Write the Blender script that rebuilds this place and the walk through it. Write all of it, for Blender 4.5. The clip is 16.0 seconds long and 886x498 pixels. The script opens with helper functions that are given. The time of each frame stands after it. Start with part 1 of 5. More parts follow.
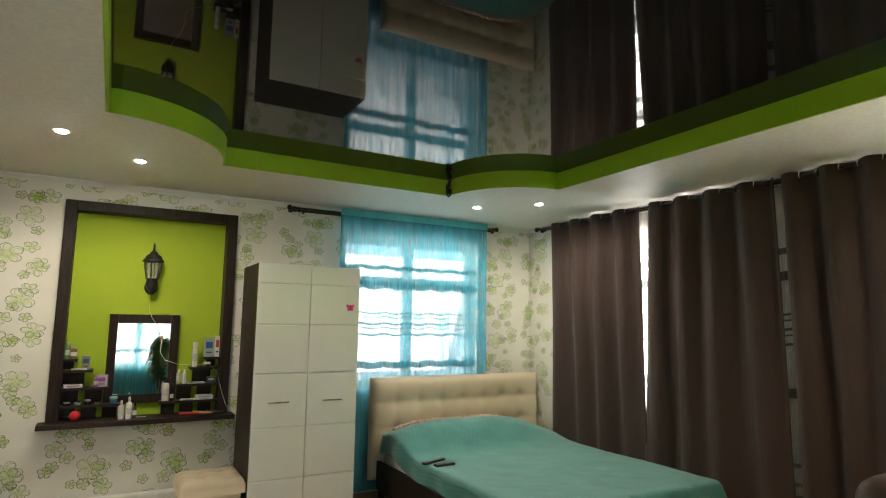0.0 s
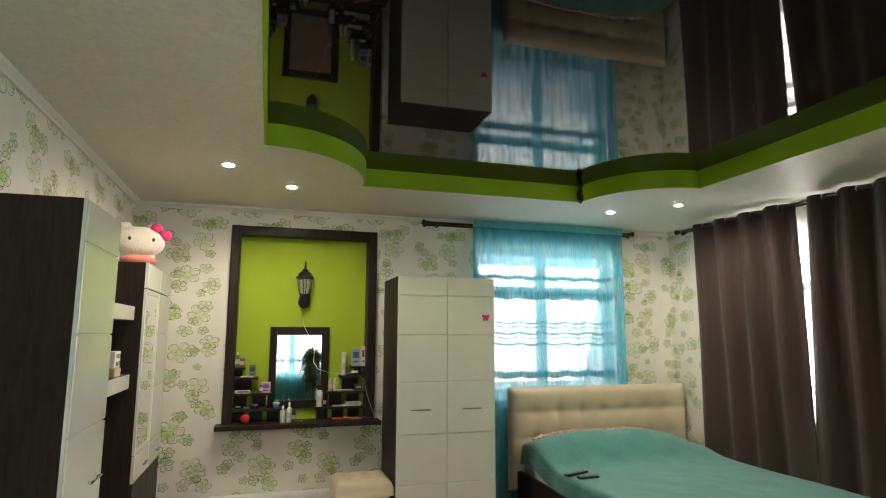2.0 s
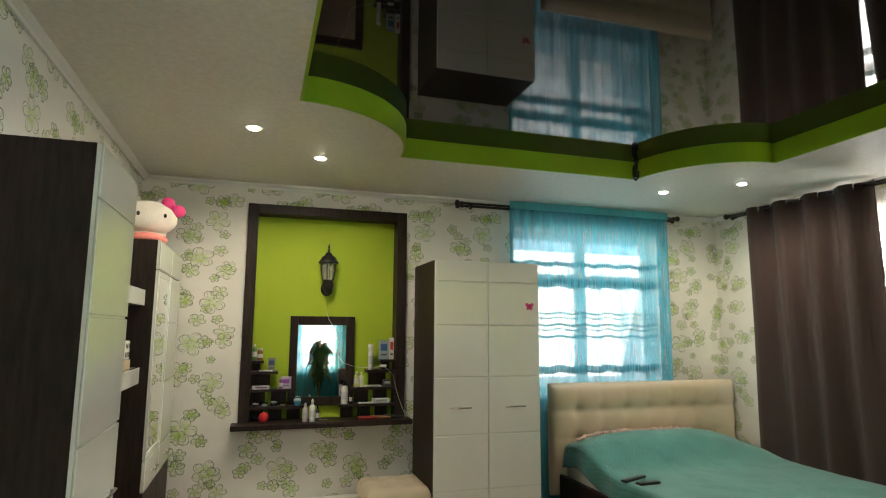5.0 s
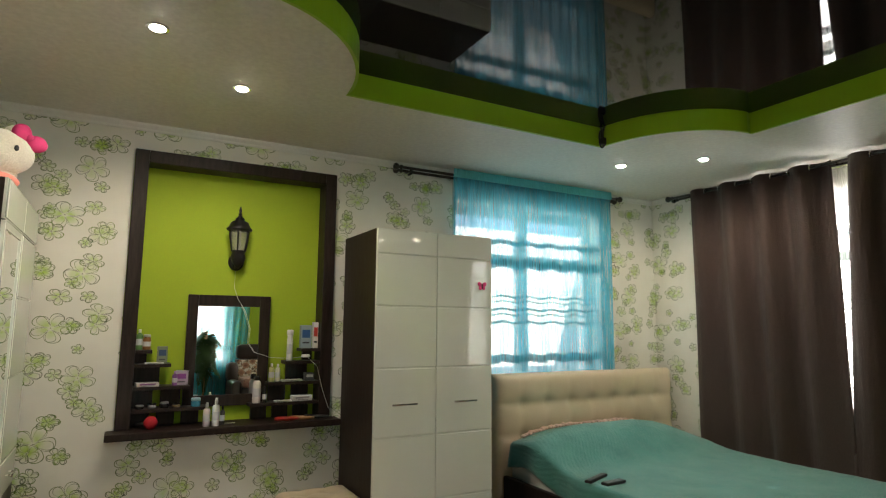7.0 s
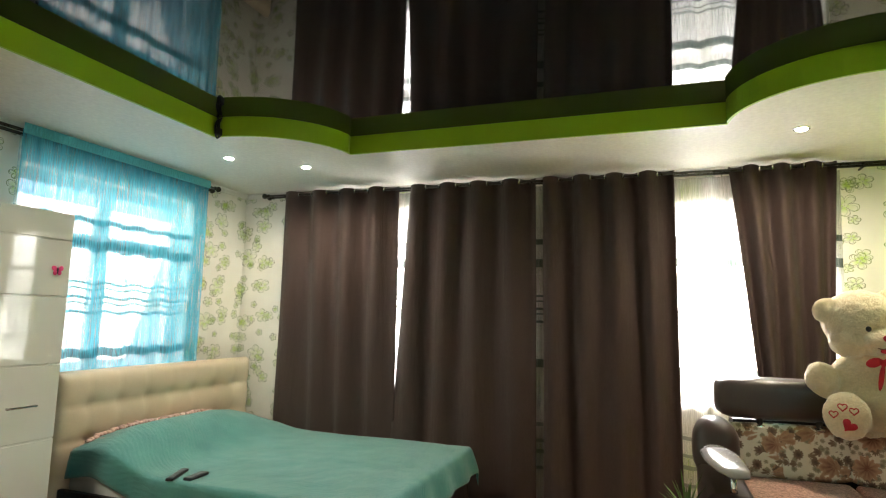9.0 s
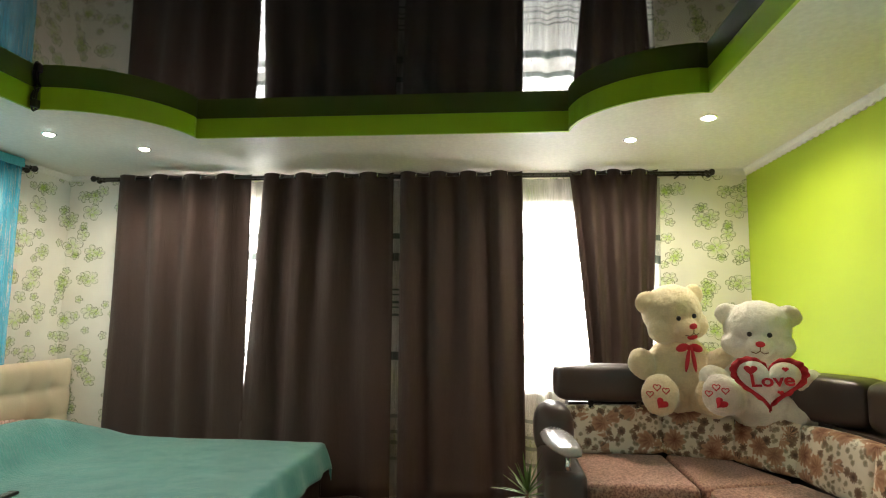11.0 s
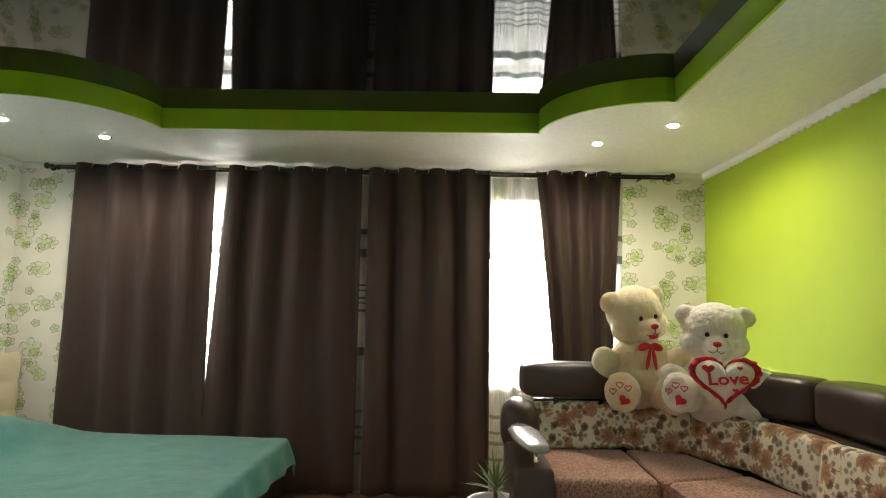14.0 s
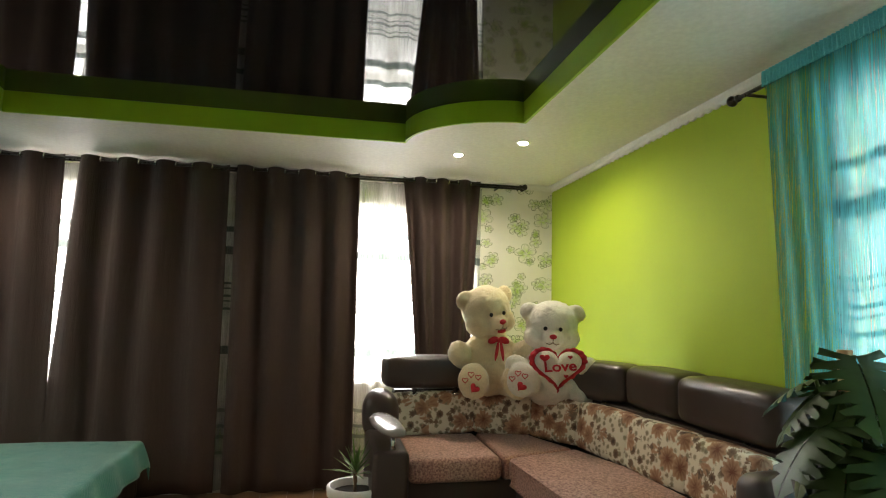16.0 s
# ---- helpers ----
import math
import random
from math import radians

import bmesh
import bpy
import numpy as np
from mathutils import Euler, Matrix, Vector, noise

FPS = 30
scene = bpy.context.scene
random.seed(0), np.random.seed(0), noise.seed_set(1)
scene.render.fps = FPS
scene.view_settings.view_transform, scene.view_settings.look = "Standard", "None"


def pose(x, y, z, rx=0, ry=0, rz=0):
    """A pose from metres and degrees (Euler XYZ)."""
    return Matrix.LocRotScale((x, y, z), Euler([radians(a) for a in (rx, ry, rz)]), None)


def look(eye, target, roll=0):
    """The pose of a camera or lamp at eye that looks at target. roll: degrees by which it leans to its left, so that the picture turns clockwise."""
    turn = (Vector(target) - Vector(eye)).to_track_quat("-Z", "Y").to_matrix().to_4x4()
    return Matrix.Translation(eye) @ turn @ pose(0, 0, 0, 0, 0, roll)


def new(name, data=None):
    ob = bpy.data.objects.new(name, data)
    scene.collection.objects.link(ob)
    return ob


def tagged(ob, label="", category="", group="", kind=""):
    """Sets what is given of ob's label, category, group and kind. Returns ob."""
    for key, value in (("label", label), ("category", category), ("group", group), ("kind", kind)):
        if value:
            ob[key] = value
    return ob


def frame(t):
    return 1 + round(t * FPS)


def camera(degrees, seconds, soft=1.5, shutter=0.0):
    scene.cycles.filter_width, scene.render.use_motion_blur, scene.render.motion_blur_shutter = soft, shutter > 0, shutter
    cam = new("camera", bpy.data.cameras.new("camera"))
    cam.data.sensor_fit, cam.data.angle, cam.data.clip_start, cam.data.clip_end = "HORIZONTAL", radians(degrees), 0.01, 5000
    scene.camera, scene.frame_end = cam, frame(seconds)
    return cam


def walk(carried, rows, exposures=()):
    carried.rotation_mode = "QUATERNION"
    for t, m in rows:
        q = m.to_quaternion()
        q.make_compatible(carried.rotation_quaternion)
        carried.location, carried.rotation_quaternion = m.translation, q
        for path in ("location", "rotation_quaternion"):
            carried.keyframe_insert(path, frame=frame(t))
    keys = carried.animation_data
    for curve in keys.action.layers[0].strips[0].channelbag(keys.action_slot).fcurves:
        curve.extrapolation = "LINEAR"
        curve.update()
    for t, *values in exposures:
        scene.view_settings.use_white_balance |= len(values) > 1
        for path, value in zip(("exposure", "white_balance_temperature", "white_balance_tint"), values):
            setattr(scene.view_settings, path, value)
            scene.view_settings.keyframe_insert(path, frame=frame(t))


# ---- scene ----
cam = camera(74.5, 16.0, soft=1.15)
PATH = [
    (0, (0.839, 0.096, 1.516), (1.813, 1.825, 1.768), 0.8),
    (0.5, (0.819, 0.089, 1.514), (1.585, 1.916, 1.784), 0.5),
    (1, (0.789, 0.094, 1.518), (1.455, 1.96, 1.792), 0.3),
    (1.5, (0.792, 0.087, 1.519), (1.392, 1.974, 1.798), 0.3),
    (2, (0.797, 0.075, 1.501), (1.365, 1.972, 1.787), 0.2),
    (2.5, (0.794, 0.086, 1.485), (1.35, 1.986, 1.773), 0.1),
    (3, (0.778, 0.118, 1.488), (1.327, 2.019, 1.774), 0.2),
    (3.5, (0.756, 0.18, 1.491), (1.3, 2.084, 1.771), 0.2),
    (4, (0.733, 0.262, 1.475), (1.288, 2.164, 1.749), 0.2),
    (6.3, (0.442, 1.143, 1.425), (1.231, 2.962, 1.694), 0.6),
    (6.5, (0.44, 1.198, 1.406), (1.286, 2.99, 1.675), 0.5),
    (7, (0.472, 1.399, 1.374), (1.424, 3.139, 1.633), 0.5),
    (7.5, (0.473, 1.555, 1.369), (1.554, 3.219, 1.614), 0.5),
    (8, (0.369, 1.6, 1.392), (1.65, 3.118, 1.622), 0.8),
    (8.5, (0.256, 1.575, 1.43), (1.892, 2.704, 1.654), 1.4),
    (9, (0.219, 1.516, 1.425), (2.087, 2.192, 1.657), 1.4),
    (9.5, (0.24, 1.458, 1.416), (2.178, 1.893, 1.648), 1.3),
    (9.7, (0.248, 1.448, 1.385), (2.195, 1.841, 1.619), 1.0),
    (12, (0.199, 1.575, 1.475), (2.185, 1.699, 1.671), 1.3),
    (12.5, (0.211, 1.584, 1.47), (2.198, 1.692, 1.666), 1.3),
    (13, (0.213, 1.574, 1.47), (2.202, 1.675, 1.661), 1.3),
    (13.5, (0.213, 1.572, 1.458), (2.202, 1.662, 1.651), 1.3),
    (14, (0.182, 1.583, 1.463), (2.172, 1.643, 1.656), 1.4),
    (14.5, (0.13, 1.585, 1.443), (2.118, 1.519, 1.645), 1.5),
    (15, (0.061, 1.563, 1.452), (2.031, 1.283, 1.66), 1.5),
    (15.5, (0.001, 1.536, 1.453), (1.955, 1.163, 1.656), 1.4),
    (16, (-0.038, 1.563, 1.452), (1.916, 1.187, 1.654), 1.4),
]
walk(cam, [(t, look(eye, target, roll)) for t, eye, target, roll in PATH], [(0.0, 1.48), (4.0, 1.38), (7.5, 1.16), (9.0, 1.84), (13.0, 1.48), (14.5, 1.50), (16.0, 1.28)])

# ---- light ----
world = bpy.data.worlds.new("world")
scene.world = world
world.use_nodes = True
wn = world.node_tree
sky = wn.nodes.new("ShaderNodeTexSky")
sky.sky_type = "NISHITA"
sky.sun_disc = False
sky.sun_elevation = radians(56)
sky.sun_rotation = radians(90)
wn.links.new(sky.outputs[0], wn.nodes["Background"].inputs[0])
wn.nodes["Background"].inputs[1].default_value = 0.15

X0, X1, Y0, Y1 = -0.26, 4.84, -0.36, 5.24
CEIL, TOP = 2.56, 2.69


def sun_lamp():
    data = bpy.data.lights.new("sun", "SUN")
    data.energy, data.angle, data.color = 3.0, radians(0.5), (1.0, 0.95, 0.86)
    ob = new("sun", data)
    ob.matrix_world = look((7.2, 1.2, 6.3), (4, 1.6, 1.5))


def window_light(name, at, target, w, h, watts, spread=180, color=(1.0, 0.92, 0.80)):
    data = bpy.data.lights.new(name, "AREA")
    data.shape, data.size, data.size_y, data.energy, data.color = "RECTANGLE", w, h, watts, color
    data.spread = radians(spread)
    ob = new(name, data)
    ob.matrix_world = look(at, target)


sun_lamp()
window_light("daylight_north", (3.4, 5.62, 1.65), (3.4, 4.0, 1.0), 1.5, 1.4, 12)
window_light("daylight_east", (5.22, 1.2, 1.65), (4.0, 1.2, 0.75), 1.3, 1.5, 80, 125, (1.0, 0.97, 0.94))
window_light("daylight_east_far", (5.22, 3.55, 1.65), (4.0, 3.55, 1.65), 1.4, 1.4, 60, 180, (1.0, 0.97, 0.94))
window_light("daylight_south", (1.15, -0.74, 1.60), (1.15, 1.0, 1.55), 1.5, 1.4, 46)

# ---- materials ----


class Nodes:
    """Short hand for a node material."""

    def __init__(self, name):
        self.mat = bpy.data.materials.new(name)
        self.mat.use_nodes = True
        self.t = self.mat.node_tree
        self.b = self.t.nodes["Principled BSDF"]
        self.out = self.t.nodes["Material Output"]

    def put(self, socket, v):
        if hasattr(v, "is_output"):
            self.t.links.new(v, socket)
        elif isinstance(v, tuple) and len(v) == 3 and socket.type == "RGBA":
            socket.default_value = (*v, 1)
        else:
            socket.default_value = v

    def set(self, **kw):
        for k, v in kw.items():
            self.put(self.b.inputs[k.replace("_", " ")], v)
        return self

    def math(self, op, a, b=0.0, c=0.0):
        n = self.t.nodes.new("ShaderNodeMath")
        n.operation = op
        for s, v in zip(n.inputs, (a, b, c)):
            self.put(s, v)
        return n.outputs[0]

    def mix(self, f, a, b):
        n = self.t.nodes.new("ShaderNodeMix")
        n.data_type = "RGBA"
        self.put(n.inputs[0], f)
        self.put(n.inputs[6], a)
        self.put(n.inputs[7], b)
        return n.outputs[2]

    def pos(self):
        n = self.t.nodes.new("ShaderNodeNewGeometry")
        return n.outputs["Position"]

    def obj(self):
        return self.t.nodes.new("ShaderNodeTexCoord").outputs["Object"]

    def sep(self, v):
        n = self.t.nodes.new("ShaderNodeSeparateXYZ")
        self.put(n.inputs[0], v)
        return n.outputs

    def vec(self, x=0.0, y=0.0, z=0.0):
        n = self.t.nodes.new("ShaderNodeCombineXYZ")
        for s, v in zip(n.inputs, (x, y, z)):
            self.put(s, v)
        return n.outputs[0]

    def scale(self, v, s):
        n = self.t.nodes.new("ShaderNodeVectorMath")
        n.operation = "MULTIPLY"
        self.put(n.inputs[0], v)
        n.inputs[1].default_value = s
        return n.outputs[0]

    def noise(self, v, scale, detail=3.0, rough=0.55):
        n = self.t.nodes.new("ShaderNodeTexNoise")
        self.put(n.inputs["Vector"], v)
        n.inputs["Scale"].default_value = scale
        n.inputs["Detail"].default_value = detail
        n.inputs["Roughness"].default_value = rough
        return n.outputs[0]

    def ramp(self, f, lo, hi, a=0.0, b=1.0):
        n = self.t.nodes.new("ShaderNodeMapRange")
        self.put(n.inputs[0], f)
        for i, v in enumerate((lo, hi, a, b)):
            n.inputs[i + 1].default_value = v
        return n.outputs[0]

    def bump(self, h, strength=0.3, dist=0.01):
        n = self.t.nodes.new("ShaderNodeBump")
        n.inputs["Strength"].default_value = strength
        n.inputs["Distance"].default_value = dist
        self.put(n.inputs["Height"], h)
        self.put(self.b.inputs["Normal"], n.outputs[0])
        return self


def plain(name, color, rough=0.5, metal=0.0, vary=0.12, grain=60.0, bumpy=0.0, coat=0.0, sheen=0.0):
    """A surface with grain and broad variation round one colour."""
    m = Nodes(name)
    p = m.obj()
    fine, broad = m.noise(p, grain), m.noise(p, 2.5, 2.0)
    f = m.math("ADD", m.math("MULTIPLY", fine, 0.5), m.math("MULTIPLY", broad, 0.5))
    dark = tuple(c * (1 - vary) for c in color)
    light = tuple(min(1.0, c * (1 + vary)) for c in color)
    m.set(Base_Color=m.mix(m.ramp(f, 0.3, 0.7), dark, light), Metallic=metal, Coat_Weight=coat, Sheen_Weight=sheen)
    m.set(Roughness=m.ramp(fine, 0.3, 0.7, max(0.02, rough - 0.06), min(1.0, rough + 0.06)))
    if bumpy:
        m.bump(fine, bumpy, 0.004)
    return m.mat


def flower_layer(m, u, z, pitch, high, side, jitter, radii, shift):
    """Line-drawn five-petalled flowers in rows along upright streams: (outline, fill)."""
    uu, zz = m.math("ADD", u, shift[0]), m.math("ADD", z, shift[1])
    col, row = m.math("FLOOR", m.math("DIVIDE", uu, pitch)), m.math("FLOOR", m.math("DIVIDE", zz, high))
    w = m.t.nodes.new("ShaderNodeTexWhiteNoise")
    w.noise_dimensions = "3D"
    m.put(w.inputs["Vector"], m.vec(m.math("MODULO", m.math("ADD", col, 40.0), 2.0), row, shift[0] * 10 + 3.0))
    r1, r2, r3 = m.sep(w.outputs["Color"])
    flip = m.math("SUBTRACT", m.math("MULTIPLY", m.math("MODULO", m.math("ADD", row, 40.0), 2.0), 2.0), 1.0)
    cx = m.math("ADD", m.math("MULTIPLY", m.math("ADD", col, 0.5), pitch), m.math("ADD", m.math("MULTIPLY", flip, side), m.ramp(r1, 0, 1, -jitter[0], jitter[0])))
    cz = m.math("ADD", m.math("MULTIPLY", m.math("ADD", row, 0.5), high), m.ramp(r2, 0, 1, -jitter[1], jitter[1]))
    x, y = m.math("SUBTRACT", uu, cx), m.math("SUBTRACT", zz, cz)
    rad = m.ramp(r3, 0, 1, *radii)
    # each flower is seen a little from the side
    y = m.math("MULTIPLY", y, m.ramp(r1, 0, 1, 1.0, 1.35))
    r = m.math("DIVIDE", m.math("SQRT", m.math("ADD", m.math("MULTIPLY", x, x), m.math("MULTIPLY", y, y))), rad)
    ang = m.math("ADD", m.math("ARCTAN2", y, x), m.math("MULTIPLY", r2, 6.28))
    line = 0.0010 / (0.3 * (radii[0] + radii[1]) / 2)
    sector = 2 * math.pi / 5
    lines, fills = [], []
    for turn, mid, wide, tall in ((0.0, 0.505, 0.495, 0.39), (0.20, 0.46, 0.45, 0.34)):
        a = m.math("ADD", ang, turn + 20 * sector)
        a = m.math("SUBTRACT", m.math("MODULO", a, sector), sector / 2)
        pu = m.math("MULTIPLY", r, m.math("COSINE", a))
        pw = m.math("MULTIPLY", r, m.math("SINE", a))
        eu = m.math("DIVIDE", m.math("SUBTRACT", pu, mid), wide)
        ew = m.math("DIVIDE", pw, m.math("MULTIPLY", tall, m.math("ADD", 0.30, m.math("MULTIPLY", pu, 0.88))))
        e = m.math("SQRT", m.math("ADD", m.math("MULTIPLY", eu, eu), m.math("MULTIPLY", ew, ew)))
        lines.append(m.ramp(m.math("ABSOLUTE", m.math("SUBTRACT", e, 1.0)), line * 0.6, line * 1.5, 1.0, 0.0))
        fills.append(m.ramp(e, 0.5, 1.0, 1.0, 0.0))
    outline = m.math("MAXIMUM", lines[0], m.math("MULTIPLY", lines[1], 0.8))
    fade = m.ramp(r, 0.10, 0.80, 1.0, 0.08)
    fill = m.math("MULTIPLY", m.math("MAXIMUM", fills[0], fills[1]), fade)
    return outline, fill


def wallpaper():
    m = Nodes("flower_wallpaper")
    x, y, z = m.sep(m.pos())
    u0 = m.math("SUBTRACT", x, y)
    uv0 = m.vec(u0, z, 0.0)
    wob = m.noise(uv0, 11.0, 2.0)
    u = m.math("ADD", u0, m.ramp(wob, 0, 1, -0.012, 0.012))
    base = m.mix(m.ramp(m.noise(uv0, 3.0), 0.3, 0.7), (0.70, 0.68, 0.62), (0.78, 0.76, 0.70))
    col = base
    patch = m.ramp(m.noise(uv0, 12.0), 0.40, 0.58, 0.35, 1.0)
    ink = m.mix(m.ramp(m.noise(uv0, 16.0), 0.35, 0.65), (0.035, 0.055, 0.008), (0.15, 0.25, 0.022))
    streams = (
        (0.150, 0.15, (0.06, 0.03), (0.030, 0.044), (0.31, 0.05)),
        (0.130, -0.06, (0.10, 0.02), (0.030, 0.046), (0.12, 0.02)),
        (0.172, -0.08, (0.07, 0.02), (0.042, 0.062), (0.02, 0.11)),
        (0.265, 0.165, (0.03, 0.03), (0.054, 0.074), (0.0, 0.09)),
        (0.245, -0.125, (0.03, 0.03), (0.056, 0.078), (0.0, 0.19)),
        (0.300, 0.075, (0.03, 0.03), (0.084, 0.104), (0.0, 0.0)))
    for high, side, jit, radii, shift in streams:
        o, f = flower_layer(m, u, z, 0.53, high, side, jit, radii, shift)
        col = m.mix(m.math("MULTIPLY", m.math("MULTIPLY", f, patch), 0.95), col, (0.40, 0.60, 0.04))
        col = m.mix(m.math("MULTIPLY", o, 0.95), col, ink)
    m.set(Base_Color=col, Roughness=0.62)
    m.bump(m.noise(m.pos(), 260.0, 4.0), 0.12, 0.002)
    return m.mat


def ceiling_paper():
    m = Nodes("ceiling_paper")
    p = m.pos()
    n = m.noise(p, 38.0, 4.0, 0.6)
    m.set(Base_Color=m.mix(m.ramp(n, 0.35, 0.65), (0.66, 0.64, 0.57), (0.76, 0.74, 0.67)), Roughness=m.ramp(n, 0.4, 0.6, 0.45, 0.65))
    m.bump(n, 0.35, 0.005)
    return m.mat


def gloss_ceiling():
    m = Nodes("black_stretch_film")
    n = m.noise(m.pos(), 1.4, 2.0)
    m.set(Base_Color=(0.011, 0.011, 0.012), Roughness=0.02, IOR=1.38)
    m.bump(n, 0.03, 0.004)
    return m.mat


def wood(name, dark, light, rough=0.4):
    m = Nodes(name)
    p = m.scale(m.obj(), (9.0, 9.0, 1.2))
    n = m.noise(p, 5.0, 5.0, 0.6)
    m.set(Base_Color=m.mix(m.ramp(n, 0.3, 0.7), dark, light), Roughness=m.ramp(n, 0.3, 0.7, rough - 0.05, rough + 0.1))
    m.b.inputs["Specular IOR Level"].default_value = 0.22
    m.bump(n, 0.08, 0.002)
    return m.mat


def sheer(name, thread, axis, bands, open_low, open_high, band_color):
    """A net curtain: threads that let the light through, with woven bands at heights."""
    m = Nodes(name)
    t = m.t
    x, y, z = m.sep(m.pos())
    along = (x, y)[axis]
    n1 = m.noise(m.vec(along, 0.0, m.math("MULTIPLY", z, 0.012)), 240.0, 3.0, 0.75)
    n2 = m.noise(m.vec(along, 0.0, 0.0), 5.0, 2.0)
    cover = m.ramp(m.math("ADD", m.math("MULTIPLY", n1, 0.80), m.math("MULTIPLY", n2, 0.20)), 0.42, 0.60, open_low, open_high)
    wave = m.math("MULTIPLY", m.math("SINE", m.math("MULTIPLY", along, 26.0)), 0.008)
    zz = m.math("ADD", z, wave)
    band = 0.0
    for height, half, strength in bands:
        d = m.math("ABSOLUTE", m.math("SUBTRACT", zz, height))
        one = m.ramp(d, half, half + 0.004, strength, 0.0)
        band = one if band == 0.0 else m.math("MAXIMUM", band, one)
    band = m.math("MULTIPLY", band, m.ramp(n1, 0.3, 0.55, 0.75, 1.0))
    cover = m.math("MAXIMUM", cover, band)
    col = m.mix(band, thread, band_color)
    tr = t.nodes.new("ShaderNodeBsdfTransparent")
    tl = t.nodes.new("ShaderNodeBsdfTranslucent")
    df = t.nodes.new("ShaderNodeBsdfDiffuse")
    m.put(tl.inputs[0], col)
    m.put(df.inputs[0], col)
    half = t.nodes.new("ShaderNodeMixShader")
    half.inputs[0].default_value = 0.5
    t.links.new(tl.outputs[0], half.inputs[1])
    t.links.new(df.outputs[0], half.inputs[2])
    full = t.nodes.new("ShaderNodeMixShader")
    m.put(full.inputs[0], cover)
    t.links.new(tr.outputs[0], full.inputs[1])
    t.links.new(half.outputs[0], full.inputs[2])
    t.links.new(full.outputs[0], m.out.inputs[0])
    return m.mat


def glow(name, color, strength):
    m = Nodes(name)
    m.set(Base_Color=color, Emission_Color=color, Emission_Strength=strength)
    return m.mat


def glass(name, color=(1, 1, 1), rough=0.0):
    m = Nodes(name)
    m.set(Base_Color=color, Transmission_Weight=1.0, Roughness=rough, IOR=1.45)
    return m.mat


def curtain_cloth():
    m = Nodes("brown_curtain")
    p = m.obj()
    weave = m.noise(m.scale(p, (1, 1, 0.25)), 240.0, 2.0)
    m.set(Base_Color=m.mix(weave, (0.028, 0.0148, 0.0115), (0.054, 0.0285, 0.022)), Roughness=0.75, Sheen_Weight=0.05)
    crease = m.noise(m.scale(p, (9.0, 9.0, 1.2)), 1.0, 3.0, 0.5)
    m.bump(m.math("ADD", m.math("MULTIPLY", weave, 0.15), crease), 0.6, 0.03)
    return m.mat


def floral_cloth():
    """Cream upholstery printed with brown blossoms and leaves."""
    m = Nodes("floral_upholstery")
    p = m.obj()
    col = m.mix(m.noise(p, 30.0), (0.76, 0.69, 0.55), (0.84, 0.78, 0.66))
    for sc, size, a, b, seed in ((32.0, 0.44, (0.22, 0.19, 0.12), (0.46, 0.40, 0.28), 6.0), (20.0, 0.46, (0.08, 0.045, 0.03), (0.30, 0.20, 0.13), 3.0), (9.5, 0.50, (0.18, 0.06, 0.03), (0.55, 0.33, 0.20), 0.0)):
        v = m.t.nodes.new("ShaderNodeTexVoronoi")
        v.inputs["Scale"].default_value = sc
        off = m.t.nodes.new("ShaderNodeVectorMath")
        off.operation = "ADD"
        m.put(off.inputs[0], p)
        off.inputs[1].default_value = (seed, seed, seed)
        m.put(v.inputs["Vector"], off.outputs[0])
        d = m.t.nodes.new("ShaderNodeVectorMath")
        d.operation = "SUBTRACT"
        m.put(d.inputs[0], off.outputs[0])
        m.put(d.inputs[1], v.outputs["Position"])
        dx, dy, dz = m.sep(d.outputs[0])
        ang = m.math("ARCTAN2", dz, m.math("ADD", dx, dy))
        ray = m.math("MULTIPLY", m.math("SINE", m.math("MULTIPLY", ang, 11.0)), 0.06)
        r = m.math("ADD", v.outputs["Distance"], ray)
        r = m.math("ADD", r, m.ramp(m.noise(p, 60.0), 0.2, 0.8, -0.1, 0.1))
        keep = m.math("GREATER_THAN", m.sep(v.outputs["Color"])[0], 0.22)
        mask = m.math("MULTIPLY", m.ramp(r, size - 0.05, size + 0.02, 1.0, 0.0), keep)
        col = m.mix(mask, col, m.mix(m.ramp(r, 0.05, size, 0, 1), a, b))
    m.set(Base_Color=col, Roughness=0.8)
    m.bump(m.noise(p, 300.0), 0.15, 0.002)
    return m.mat


def seat_cloth():
    m = Nodes("brown_chenille")
    p = m.obj()
    n = m.noise(p, 95.0, 3.0, 0.7)
    m.set(Base_Color=m.mix(m.ramp(n, 0.38, 0.6), (0.22, 0.10, 0.078), (0.58, 0.33, 0.25)), Roughness=0.85, Sheen_Weight=0.2)
    m.bump(n, 0.4, 0.004)
    return m.mat


def plush(name, color):
    m = Nodes(name)
    p = m.obj()
    n = m.noise(p, 120.0, 4.0, 0.7)
    b = m.noise(p, 9.0, 2.0)
    m.set(Base_Color=m.mix(m.ramp(m.math("ADD", n, m.math("MULTIPLY", b, 0.5)), 0.5, 1.0), tuple(c * 0.78 for c in color), color), Roughness=0.95, Sheen_Weight=0.6)
    m.bump(n, 0.8, 0.008)
    return m.mat


